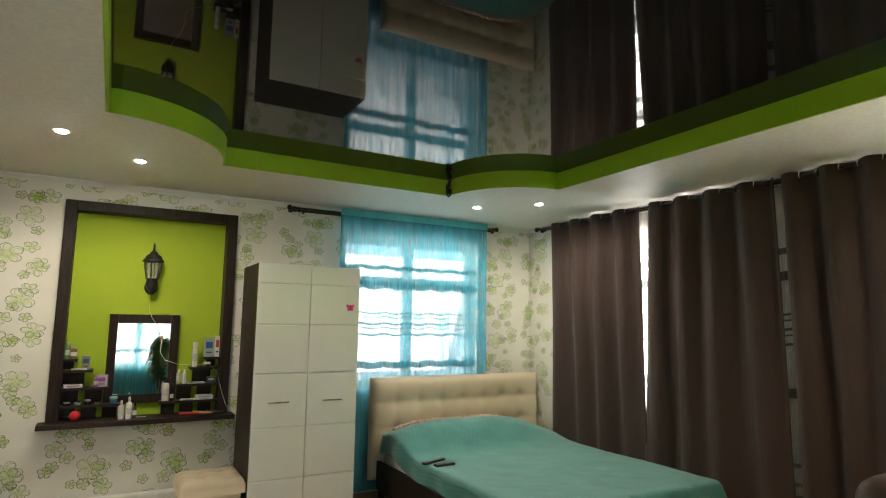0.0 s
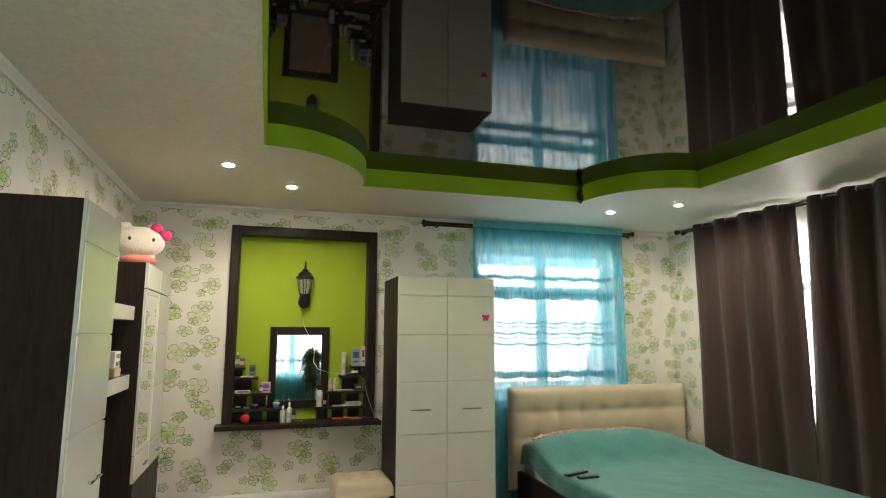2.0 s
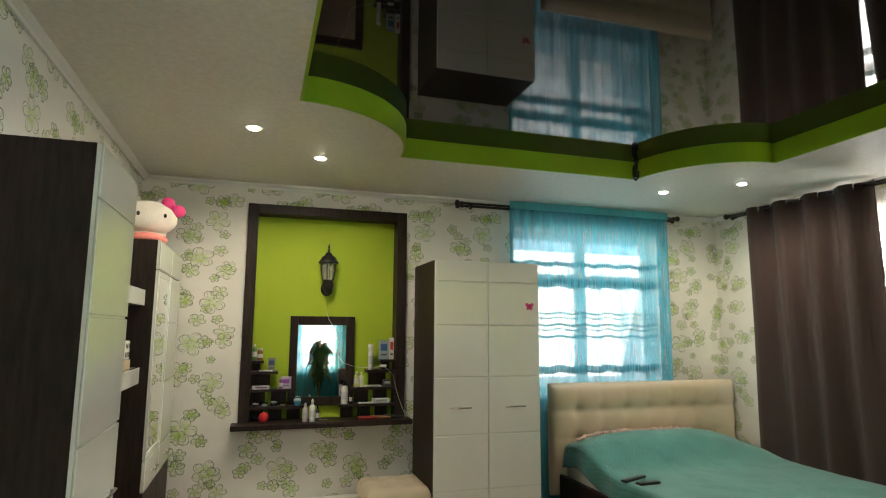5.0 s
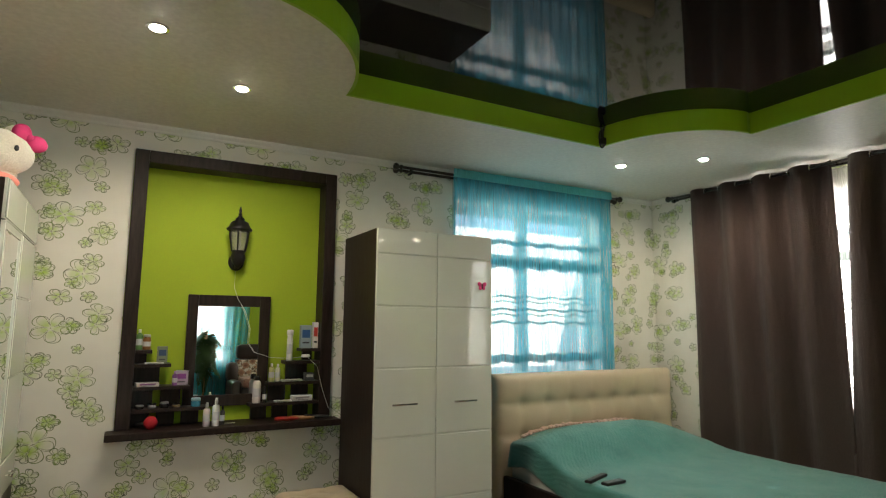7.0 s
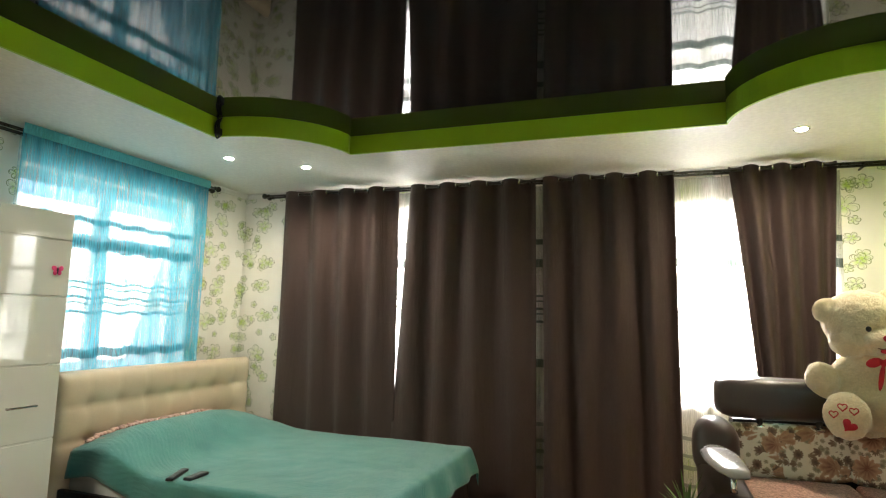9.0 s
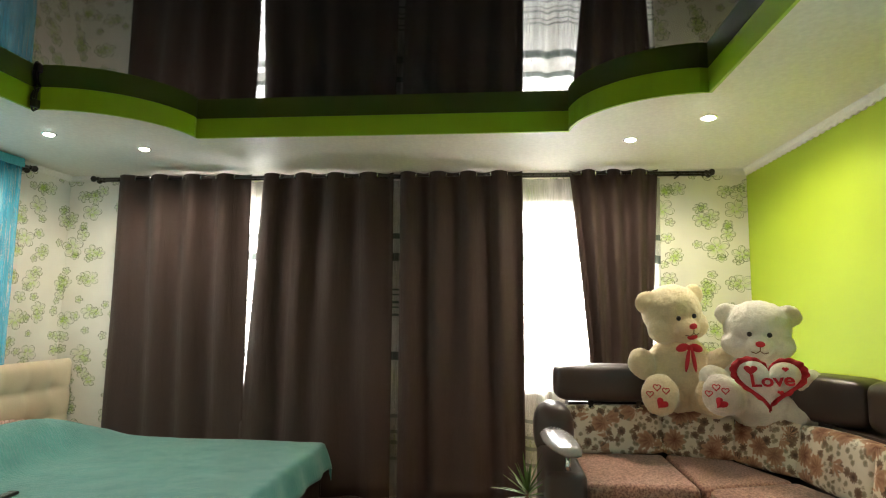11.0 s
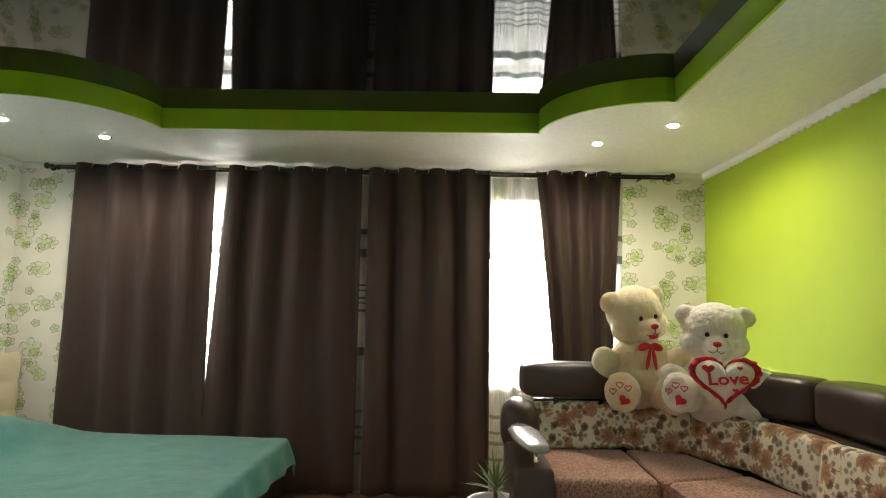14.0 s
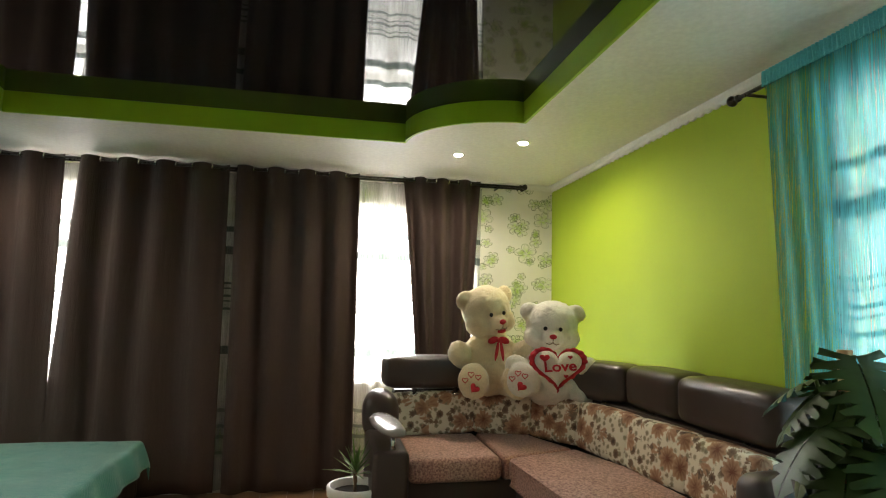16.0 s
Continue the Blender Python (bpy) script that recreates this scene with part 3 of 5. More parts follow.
def rod(name, axis, at, a, b, z, label, double):
    root = empty(name, label, "curtain rod", (at, (a + b) / 2, z) if axis == "x" else ((a + b) / 2, at, z))
    inv = root.matrix_basis.inverted()

    def p3(s, off=0.0, dz=0.0):
        return (at + off, s, z + dz) if axis == "x" else (s, at + off, z + dz)

    wall_side = 1 if at > 2 else -1
    bars = [0.0] + ([0.075 * wall_side] if double else [])
    for off in bars:
        o = part("bar", tube([p3(a, off), p3(b, off)], 0.0105, 10), PEWTER, root, smooth=True)
        o.matrix_parent_inverse = inv
        for end, s in ((a, -1), (b, 1)):
            turn = pose(0, 0, 0, -90 * s, 0, 0) if axis == "x" else pose(0, 0, 0, 0, 90 * s, 0)
            prof = [(0.012, -0.015), (0.017, -0.01), (0.017, 0.0), (0.011, 0.006), (0.012, 0.014), (0.022, 0.024), (0.027, 0.036), (0.022, 0.05), (0.006, 0.058)]
            m = Matrix.Translation(p3(end, off)) @ turn
            o = part("finial", lathe(prof, 14, m=m), PEWTER, root, "ball finial of dark metal", True)
            o.matrix_parent_inverse = inv
    for k in (0.04, 0.5, 0.96):
        s = a + (b - a) * k
        reach = 0.09 if axis == "y" and at > 2 else (0.135 if axis == "x" else -0.085)
        o = part("bracket", tube([p3(s, -0.012 if reach > 0 else 0.012, -0.014), p3(s, reach, -0.014)], 0.008, 8), PEWTER, root, smooth=True)
        o.matrix_parent_inverse = inv


rod("curtain_rod", "x", 4.70, -0.02, 4.89, 2.508, "long double dark metal curtain rod with ball finials", True)
rod("curtain_rod", "y", 5.152, 2.17, 4.30, 2.507, "double dark metal curtain rod over the window", False)
rod("curtain_rod", "y", 5.20, 2.19, 4.28, 2.495, "thin back bar of the curtain rod", False)
rod("curtain_rod", "y", -0.275, 0.20, 2.30, 2.462, "dark metal curtain rod on the green wall", False)


def net(name, label, axis, at, lo, hi, z0, z1, folds, deep, material, seed, gathered=None, narrow=0.0):
    root = empty(name, label, "net curtain", (at, (lo + hi) / 2, z0) if axis == "x" else ((lo + hi) / 2, at, z0))
    inv = root.matrix_basis.inverted()
    o = drape("net", axis, at, (lo, hi), (lo + 0.02, hi - narrow), z0, z1, folds, deep, material, root, seed, 0)
    o.matrix_parent_inverse = inv
    if gathered:
        o = drape("gathered_heading", axis, at - (0.016 if at > 2 else -0.016), (lo, hi), (lo, hi), z1 - 0.03, z1 + 0.035, folds * 5.5, 0.0045, gathered, root, seed + 1, 0.004)
        o.matrix_parent_inverse = inv


net("net_curtain", "turquoise string net curtain with glitter threads", "y", 5.134, 2.60, 4.20, 0.03, 2.515, 15, 0.009, TEAL_STRING, 21, TEAL_HEAD)
net("net_curtain", "sheer net with dark woven bands across the window", "y", 5.185, 2.62, 4.10, 0.03, 2.49, 13, 0.008, TEAL_NET, 22)
net("net_curtain", "white net curtain with dark woven bands, floor length", "x", 4.795, 0.30, 4.60, 0.03, 2.49, 36, 0.012, WHITE_NET, 23)
net("net_curtain", "turquoise string net curtain with gathered heading", "y", -0.255, 0.25, 2.10, 0.03, 2.47, 18, 0.010, TEAL_STRING_C, 24, TEAL_HEAD, 0.10)
net("net_curtain", "sheer net with dark woven bands on the green wall", "y", -0.315, 0.25, 1.84, 0.03, 2.44, 15, 0.006, TEAL_NET_C, 25)

# ---- ceiling fittings ----


def spot(x, y, first=None):
    root = empty("ceiling_spot", "small recessed ceiling spotlight, lit, chrome rim", "spotlight", (x, y, CEIL), group="recessed ceiling spotlights")
    part("rim", lathe([(0.030, -0.004), (0.043, -0.006), (0.046, -0.003), (0.046, 0.0)], 24), CHROME, root, "chrome rim", True)
    part("bulb", lathe([(0.012, -0.014), (0.024, -0.010), (0.031, -0.005), (0.030, -0.0035)], 20), DAY, root, "glowing bulb")
    data = bpy.data.lights.new("spot_light", "SPOT")
    data.energy, data.spot_size, data.spot_blend, data.color, data.shadow_soft_size = 15.0, radians(168), 0.5, (1.0, 0.86, 0.66), 0.03
    lamp = new("spot_light", data)
    lamp.matrix_world = pose(x, y, CEIL - 0.02)


for sx, sy in ((0.52, 3.91), (0.93, 4.38), (3.645, 4.46), (4.02, 4.04), (3.99, 0.69), (3.58, 0.34)):
    spot(sx, sy)

cable = empty("hanging_cable", "loose coil of black cable at the ceiling edge", "cable", (3.18, 4.17, 2.56))
for k in range(3):
    ring = [(0.006 * k + 0.022 * math.cos(a / 12 * 6.283), -0.01 * k, 0.045 + 0.06 * math.sin(a / 12 * 6.283) + 0.01 * k) for a in range(13)]
    part("coil", tube(ring, 0.006, 6), BLACK, cable, smooth=True)
part("connector", box(-0.025, 0.025, -0.03, 0.005, 0.0, 0.05, 0.008), BLACK, cable)
part("lead", tube([(0, 0, 0.05), (0.004, 0.0, 0.09), (0, 0.006, 0.129)], 0.006, 6), BLACK, cable, smooth=True)

# ---- wardrobes and cabinets ----
GROOVES = (1.80, 1.485, 1.116, 0.716, 0.34)


def door_leaf(w, z0, z1, parent, at, rz, grooves=GROOVES, thick=0.018):
    """A white gloss door: boards between cut grooves, on a backing. Local x is its width, -y its face."""
    cuts = [z0] + sorted(g for g in grooves if z0 < g < z1) + [z1]
    door = part("door", box(0.002, w - 0.002, -0.012, 0.0, z0, z1, 0.001), LACQUER, parent, "white gloss door with cut grooves")
    door.matrix_basis = pose(*at, 0, 0, rz)
    for a, b in zip(cuts, cuts[1:]):
        part("door_panel", box(0.002, w - 0.002, -thick - 0.002, -0.0125, a + 0.004, b - 0.004, 0.006, 3), LACQUER, door)
    return door


def bar_handle(parent, x, z, w=0.16, face=-0.02):
    b = tube([(x - w / 2, face - 0.024, z), (x + w / 2, face - 0.024, z)], 0.006, 8)
    for s in (-1, 1):
        tube([(x + s * w * 0.38, face, z), (x + s * w * 0.38, face - 0.024, z)], 0.005, 6, b)
    part("handle", b, CHROME, parent, "chrome bar handle", True)


def carcass(x0, x1, y0, y1, z1, parent):
    t = 0.018
    part("side_panel", box(x0, x0 + t, y0, y1, 0, z1, 0.001), WENGE, parent)
    part("side_panel", box(x1 - t, x1, y0, y1, 0, z1, 0.001), WENGE, parent)
    part("top_panel", box(x0 + t, x1 - t, y0, y1, z1 - t, z1, 0.001), WENGE, parent)
    part("plinth", box(x0 + t, x1 - t, y0, y1, 0, 0.06), WENGE, parent)
    part("back_panel", box(x0 + t, x1 - t, y1 - 0.006, y1, 0.06, z1 - t), WENGE, parent)


ward = empty("wardrobe", "two-door wardrobe, white gloss doors on dark body", "wardrobe", (1.79, 4.65, 0))
carcass(0, 0.82, 0, 0.555, 1.955, ward)
for k in range(2):
    leaf = door_leaf(0.41, 0.06, 1.955, ward, (0.41 * k, 0, 0), 0)
    bar_handle(leaf, 0.19 if k == 0 else 0.20, 0.905)

bfly = empty("butterfly_ornament", "small pink butterfly ornament stuck on wardrobe door", "ornament", (2.53, 4.6285, 1.63))
for s in (-1, 1):
    part("wing", ball((s * 0.018, -0.006, 0.010), (0.018, 0.003, 0.014), m=pose(0, 0, 0, 0, s * -35, 0), seg=12), PINK, bfly)
    part("wing", ball((s * 0.013, -0.006, -0.014), (0.012, 0.003, 0.013), seg=12), PINK, bfly)
part("body", ball((0, -0.007, 0), (0.004, 0.004, 0.02), seg=10), BLACK, bfly)

tall = empty("tall_cabinet", "tall single-door cabinet, white gloss front, dark side", "cabinet", (0.105, 2.56, 0), rz=90)
carcass(0, 0.52, 0, 0.36, 2.01, tall)
leaf = door_leaf(0.52, 0.06, 2.01, tall, (0, 0, 0), 0, (1.84, 1.49, 1.116, 0.716, 0.34))
bar_handle(leaf, 0.34, 0.90, 0.16)

disp = empty("display_cabinet", "dark display cabinet with white fronts and glass door", "cabinet", (0.02, 4.275, 0), rz=90)
carcass(0, 0.945, 0, 0.275, 1.955, disp)
flap = door_leaf(0.472, 1.785, 1.955, disp, (0, 0, 0), 0, ())
flap = door_leaf(0.472, 1.785, 1.955, disp, (0.473, 0, 0), 0, ())
leaf = door_leaf(0.472, 0.73, 1.78, disp, (0.473, 0, 0), 0)
gl = part("glass_door", box(0.03, 0.442, -0.012, -0.006, 0.76, 1.75), MIRROR, disp, "mirrored glass door")
fr = box(0.002, 0.03, -0.018, 0, 0.73, 1.78, 0.002)
box(0.442, 0.470, -0.018, 0, 0.73, 1.78, 0.002, bm=fr)
box(0.0305, 0.4415, -0.017, 0, 0.73, 0.762, 0.002, bm=fr)
box(0.0305, 0.4415, -0.017, 0, 1.748, 1.78, 0.002, bm=fr)
part("door_frame", fr, LACQUER, gl)
for k in range(2):
    dr = part("drawer_front", box(0.002 + 0.473 * k, 0.470 + 0.473 * k, -0.02, 0, 0.56, 0.725, 0.004, 3), LACQUER, disp, "white gloss drawer front")
    bar_handle(dr, 0.236 + 0.473 * k, 0.645, 0.12)
    part("lower_door", box(0.002 + 0.473 * k, 0.470 + 0.473 * k, -0.016, 0, 0.06, 0.555, 0.002), WENGE, disp)

for z in (1.575, 1.145):
    sh = empty("wall_shelf", "wall shelf with white gloss front edge between cabinets", "shelf", (-0.26, 3.08, z), group="wall shelves")
    part("board", box(0.002, 0.215, 0, 1.19, 0.0, 0.09, 0.002), WENGE, sh)
    part("front_edge", box(0.216, 0.236, 0, 1.19, 0.0, 0.09, 0.004), LACQUER, sh, "white gloss edge")

blocks = empty("block_calendar", "small white block calendar on a pale wooden base", "calendar", (-0.12, 3.98, 1.235))
part("box_base", box(0, 0.07, 0, 0.16, 0, 0.05, 0.004), plain("pale_card", (0.55, 0.42, 0.26), 0.7), blocks)
part("white_block", box(0.005, 0.065, 0.03, 0.15, 0.051, 0.15, 0.005), WHITE, blocks)
part("side_block", box(0.0, 0.066, 0.005, 0.029, 0.051, 0.15, 0.004), WHITE, blocks)
for k in range(3):
    for r in range(2):
        part("printed_bar", box(0.0655, 0.067, 0.045 + 0.036 * k, 0.060 + 0.036 * k, 0.065 + 0.045 * r, 0.09 + 0.045 * r), BLACK, blocks)


def multi(name, pieces):
    """One mesh from (bmesh, material) pieces."""
    verts, faces, index, mats = [], [], [], []
    for b, m in pieces:
        if m not in mats:
            mats.append(m)
        b.verts.index_update()
        base = len(verts)
        verts += [v.co.copy() for v in b.verts]
        for f in b.faces:
            faces.append([base + v.index for v in f.verts])
            index.append(mats.index(m))
        b.free()
    mesh = bpy.data.meshes.new(name)
    mesh.from_pydata(verts, [], faces)
    for m in mats:
        mesh.materials.append(m)
    mesh.polygons.foreach_set("material_index", index)
    mesh.polygons.foreach_set("use_smooth", [True] * len(faces))
    return new(name, mesh)


toy = multi("plush_toy", [
    (ball((0, 0, 0.08), (0.11, 0.09, 0.08), seg=18), BEAR_B), (ball((0, -0.03, 0.175), (0.165, 0.11, 0.11), seg=20), BEAR_B),
    (ball((0, -0.03, 0.045), (0.116, 0.10, 0.042), seg=18), PEACH), (ball((-0.075, -0.128, 0.185), (0.010, 0.006, 0.014), seg=10), BLACK), (ball((0.075, -0.128, 0.185), (0.010, 0.006, 0.014), seg=10), BLACK), (ball((0.08, -0.02, 0.27), (0.045, 0.03, 0.045), seg=12), BEAR_B), (ball((-0.09, -0.02, 0.27), (0.045, 0.03, 0.045), seg=12), BEAR_B),
    (ball((0.10, -0.06, 0.275), (0.04, 0.03, 0.045), seg=12), PINK), (ball((0.16, -0.06, 0.235), (0.045, 0.03, 0.04), seg=12), PINK), (ball((0.13, -0.07, 0.255), (0.02, 0.02, 0.02), seg=10), PINK)])
toy.matrix_basis = pose(-0.10, 4.62, 1.955, 0, 0, 18)
tagged(toy, "white plush toy with pink bow, sitting on cabinet", "plush toy")

# ---- niche with dressing shelves ----
nf = empty("niche_frame", "dark wenge frame round the dressing niche", "frame", (1.10, 5.22, 0.77))
for nm, b in (("frame_board", (0.48, 0.556, 5.215, 5.36, 0.772, 2.40)), ("frame_board", (1.644, 1.72, 5.215, 5.36, 0.772, 2.40)), ("frame_board", (0.557, 1.643, 5.215, 5.36, 2.325, 2.40))):
    o = part(nm, box(*b, 0.003), WENGE, nf)
    o.matrix_parent_inverse = nf.matrix_basis.inverted()
ns = empty("niche_sill", "dark wenge sill board of the dressing niche", "sill", (1.10, 5.22, 0.73))
o = part("sill_board", box(0.435, 1.76, 5.09, 5.3615, 0.732, 0.77, 0.006), WENGE, ns)
o.matrix_parent_inverse = ns.matrix_basis.inverted()

for side, steps in ((0, ((1.215, 0.645), (1.135, 0.75), (1.005, 0.86), (0.878, 0.965))), (1, ((1.215, 1.52), (1.135, 1.42), (1.005, 1.315), (0.878, 1.21)))):
    unit = empty("stepped_shelf", "stepped dark wenge cosmetics shelf in the niche", "shelf", (0.56 if side == 0 else 1.64, 5.29, 0.77), group="stepped niche shelves")
    inv = unit.matrix_basis.inverted()
    for z, end in steps:
        a, b = (0.557, end) if side == 0 else (end, 1.643)
        part("shelf_board", box(a, b, 5.225, 5.357, z - 0.02, z, 0.002), WENGE, unit).matrix_parent_inverse = inv
    for z0, z1, end in ((0.772, 0.857, 0.965), (0.879, 0.984, 0.86), (1.006, 1.114, 0.75), (1.136, 1.194, 0.645)):
        a, b = (0.557, end) if side == 0 else (1.643 - (end - 0.557), 1.643)
        n = max(1, int((b - a) / 0.13))
        for k in range(n):
            w = (b - a) / n
            part("divider", box(a + k * w, a + (k + 0.72) * w, 5.33, 5.356, z0, z1), WENGE, unit).matrix_parent_inverse = inv

mir = empty("mirror", "small mirror in a wide dark wenge frame", "mirror", (1.08, 5.341, 0.86))
inv = mir.matrix_basis.inverted()
for b in ((0.83, 0.89, 0.862, 1.55), (1.265, 1.33, 0.862, 1.55), (0.891, 1.264, 0.862, 0.93), (0.891, 1.264, 1.48, 1.55)):
    part("frame_board", box(b[0], b[1], 5.325, 5.357, b[2], b[3], 0.003), WENGE, mir).matrix_parent_inverse = inv
sheet = part("mirror_glass", box(-0.187, 0.187, -0.003, 0.003, -0.2745, 0.2745), MIRROR, mir)
sheet.matrix_parent_inverse = inv
sheet.matrix_basis = pose(1.0775, 5.342, 1.205, -0.6, 0, -0.9)

PANE = Nodes("seeded_lantern_glass").set(Base_Color=(0.55, 0.57, 0.45), Roughness=0.08, Alpha=0.38).mat
lamp = empty("wall_lantern", "black metal wall lantern with glass panes, unlit", "wall lamp", (1.10, 5.36, 1.705))
lamp.scale = (1.1, 1.0, 1.04)
part("wall_plate", ball((0, -0.018, 0.06), (0.045, 0.018, 0.055), seg=18), BLACK, lamp, smooth=True)
part("bracket", tube([(0, -0.02, 0.03), (0, -0.06, 0.02), (0, -0.085, 0.06), (0, -0.085, 0.105)], 0.012, 10), BLACK, lamp, smooth=True)
m = Matrix.Translation((0, -0.085, 0))
part("lower_bowl", lathe([(0.008, 0.02), (0.03, 0.045), (0.042, 0.08), (0.036, 0.115), (0.042, 0.12), (0.042, 0.125)], 16, m=m), BLACK, lamp, smooth=True)
part("glass_body", lathe([(0.036, 0.126), (0.050, 0.20), (0.054, 0.248)], 8, m=m), PANE, lamp, "clear glass panes")
for k in range(6):
    a = k * math.pi / 3 + 0.26
    part("cage_bar", tube([(0.040 * math.cos(a), -0.085 + 0.040 * math.sin(a), 0.12), (0.054 * math.cos(a), -0.085 + 0.054 * math.sin(a), 0.20), (0.058 * math.cos(a), -0.085 + 0.058 * math.sin(a), 0.25)], 0.004, 6), BLACK, lamp, smooth=True)
part("roof", lathe([(0.070, 0.250), (0.074, 0.258), (0.060, 0.275), (0.050, 0.30), (0.026, 0.312), (0.026, 0.325), (0.014, 0.332), (0.008, 0.345)], 12, m=m), BLACK, lamp, smooth=True)
part("finial", lathe([(0.005, 0.345), (0.012, 0.352), (0.005, 0.36), (0.008, 0.375), (0.003, 0.40)], 10, m=m), BLACK, lamp, smooth=True)

cord = link("lamp_cord", tube([(1.10, 5.345, 1.74), (1.10, 5.352, 1.60), (1.12, 5.318, 1.53), (1.17, 5.315, 1.45), (1.205, 5.318, 1.34), (1.20, 5.318, 1.25), (1.24, 5.318, 1.19), (1.34, 5.31, 1.155), (1.45, 5.25, 1.152), (1.55, 5.212, 1.165), (1.62, 5.205, 1.10), (1.66, 5.205, 0.95), (1.70, 5.20, 0.84), (1.72, 5.14, 0.778)], 0.0015, 6), WHITE, smooth=True)
tagged(cord, "thin white cord hanging from wall lantern", "cable")
sw = link("cord_switch", box(1.515, 1.57, 5.198, 5.222, 1.158, 1.178, 0.008), WHITE)
tagged(sw, "white inline cord switch over the niche shelf", "switch")

# ---- cosmetics ----
COL = {}


def tint(c, rough=0.35):
    if c not in COL:
        COL[c] = plain("plastic_" + str(len(COL)), c, rough, vary=0.05)
    return COL[c]


def bottle(x, y, z, r, h, color, cap, label, kind="bottle", neck=0.35, pump=False):
    root = empty(kind, label, kind, (x, y, z))
    part("body", lathe([(r * 0.94, 0), (r, 0.004), (r, h * 0.68), (r * 0.85, h * 0.76), (r * neck, h * 0.8), (r * neck, h * 0.82)], 16), tint(color), root, smooth=True)
    part("cap", lathe([(r * neck * 1.25, h * 0.82), (r * neck * 1.25, h * 0.97), (r * neck * 0.9, h)], 14), tint(cap), root, smooth=True)
    part("printed_label", lathe([(r * 1.01, h * 0.22), (r * 1.012, h * 0.23), (r * 1.012, h * 0.52), (r * 1.01, h * 0.53)], 16), tint((0.55, 0.55, 0.58)), root, "printed label")
    if pump:
        part("nozzle", box(-r * 0.25, r * 0.25, -r * 1.2, r * 0.3, h * 0.985, h * 1.05, 0.002), tint(cap), root)


def carton(x, y, z, w, d, h, color, stripe, label, kind="carton", tilt=0.0):
    root = empty(kind, label, kind, (x, y, z), rz=tilt)
    part("box_body", box(-w / 2, w / 2, -d / 2, d / 2, 0, h, 0.002), tint(color), root)
    part("printed_panel", box(-w * 0.35, w * 0.35, -d / 2 - 0.0015, -d / 2 + 0.001, h * 0.45, h * 0.8), tint(stripe), root)
    part("printed_bar", box(-w * 0.3, w * 0.3, -d / 2 - 0.0015, -d / 2 + 0.001, h * 0.2, h * 0.27), tint((0.05, 0.05, 0.06)), root)


def jar(x, y, z, r, h, color, lid, label):
    root = empty("jar", label, "jar", (x, y, z))
    part("body", lathe([(r * 0.9, 0), (r, 0.004), (r, h * 0.6), (r * 0.95, h * 0.66)], 18), tint(color, 0.2), root, smooth=True)
    part("lid", lathe([(r * 1.03, h * 0.66), (r * 1.03, h * 0.96), (r * 0.95, h)], 18), tint(lid), root, smooth=True)


W8, BK, GY = (0.75, 0.75, 0.73), (0.015, 0.015, 0.016), (0.35, 0.35, 0.36)
bottle(0.575, 5.30, 1.215, 0.018, 0.12, (0.10, 0.22, 0.06), W8, "green spray bottle on the top shelf")
bottle(0.615, 5.285, 1.215, 0.022, 0.09, (0.22, 0.09, 0.02), (0.45, 0.45, 0.42), "amber perfume bottle with silver cap", "perfume_bottle", 0.7)
carton(0.70, 5.27, 1.135, 0.055, 0.035, 0.10, (0.20, 0.22, 0.16), (0.04, 0.07, 0.16), "grey-green cosmetics carton on the shelf")
carton(0.66, 5.25, 1.135, 0.10, 0.05, 0.008, W8, GY, "flat white packet lying on the shelf", "packet")
carton(0.63, 5.27, 1.005, 0.12, 0.07, 0.022, (0.60, 0.56, 0.58), (0.20, 0.05, 0.22), "white and purple wipes packet lying flat", "packet", 6)
carton(0.815, 5.28, 1.005, 0.07, 0.045, 0.085, (0.42, 0.34, 0.46), (0.25, 0.06, 0.30), "lilac folded pouch on the shelf", "pouch", -8)
bottle(0.775, 5.25, 1.005, 0.014, 0.085, (0.22, 0.08, 0.30), (0.35, 0.22, 0.42), "small violet bottle on the shelf")
jar(0.90, 5.255, 0.878, 0.026, 0.05, (0.05, 0.22, 0.33), (0.35, 0.55, 0.62), "blue cream jar with pale lid")
for k, c in enumerate((BK, GY, BK, (0.25, 0.18, 0.10))):
    jar(0.60 + 0.065 * k, 5.27 + 0.01 * (k % 2), 0.878, 0.022, 0.022 + 0.006 * (k % 3), c, BK if k % 2 else GY, "small dark trinket jar on the shelf")
brush = empty("round_brush", "red-headed black massage brush lying on the sill", "hairbrush", (0.66, 5.20, 0.77))
part("head", ball((0, 0, 0.037), (0.037, 0.036, 0.037), seg=18), RED, brush, "red rubber head", True)
part("grip", tube([(-0.03, 0.02, 0.03), (-0.07, 0.08, 0.018)], 0.012, 8), BLACK, brush, smooth=True)
bottle(0.955, 5.18, 0.77, 0.020, 0.13, (0.62, 0.55, 0.58), W8, "white lotion bottle with pump on the sill", pump=True)
bottle(1.005, 5.17, 0.77, 0.021, 0.155, W8, W8, "white pump bottle with grey label on the sill", pump=True)
bottle(1.045, 5.185, 0.77, 0.014, 0.11, (0.05, 0.045, 0.05), BK, "slim dark bottle on the sill")
carton(1.09, 5.22, 0.77, 0.07, 0.02, 0.005, (0.5, 0.5, 0.45), GY, "flat pale sachet on the sill", "packet")
bottle(1.255, 5.27, 0.878, 0.026, 0.17, (0.68, 0.66, 0.62), BK, "white bottle with black cap on the shelf", neck=0.6)
bottle(1.30, 5.25, 0.878, 0.013, 0.10, BK, BK, "slim black bottle on the shelf")
bottle(1.345, 5.28, 1.005, 0.018, 0.115, (0.50, 0.50, 0.20), W8, "yellow spray bottle on the shelf")
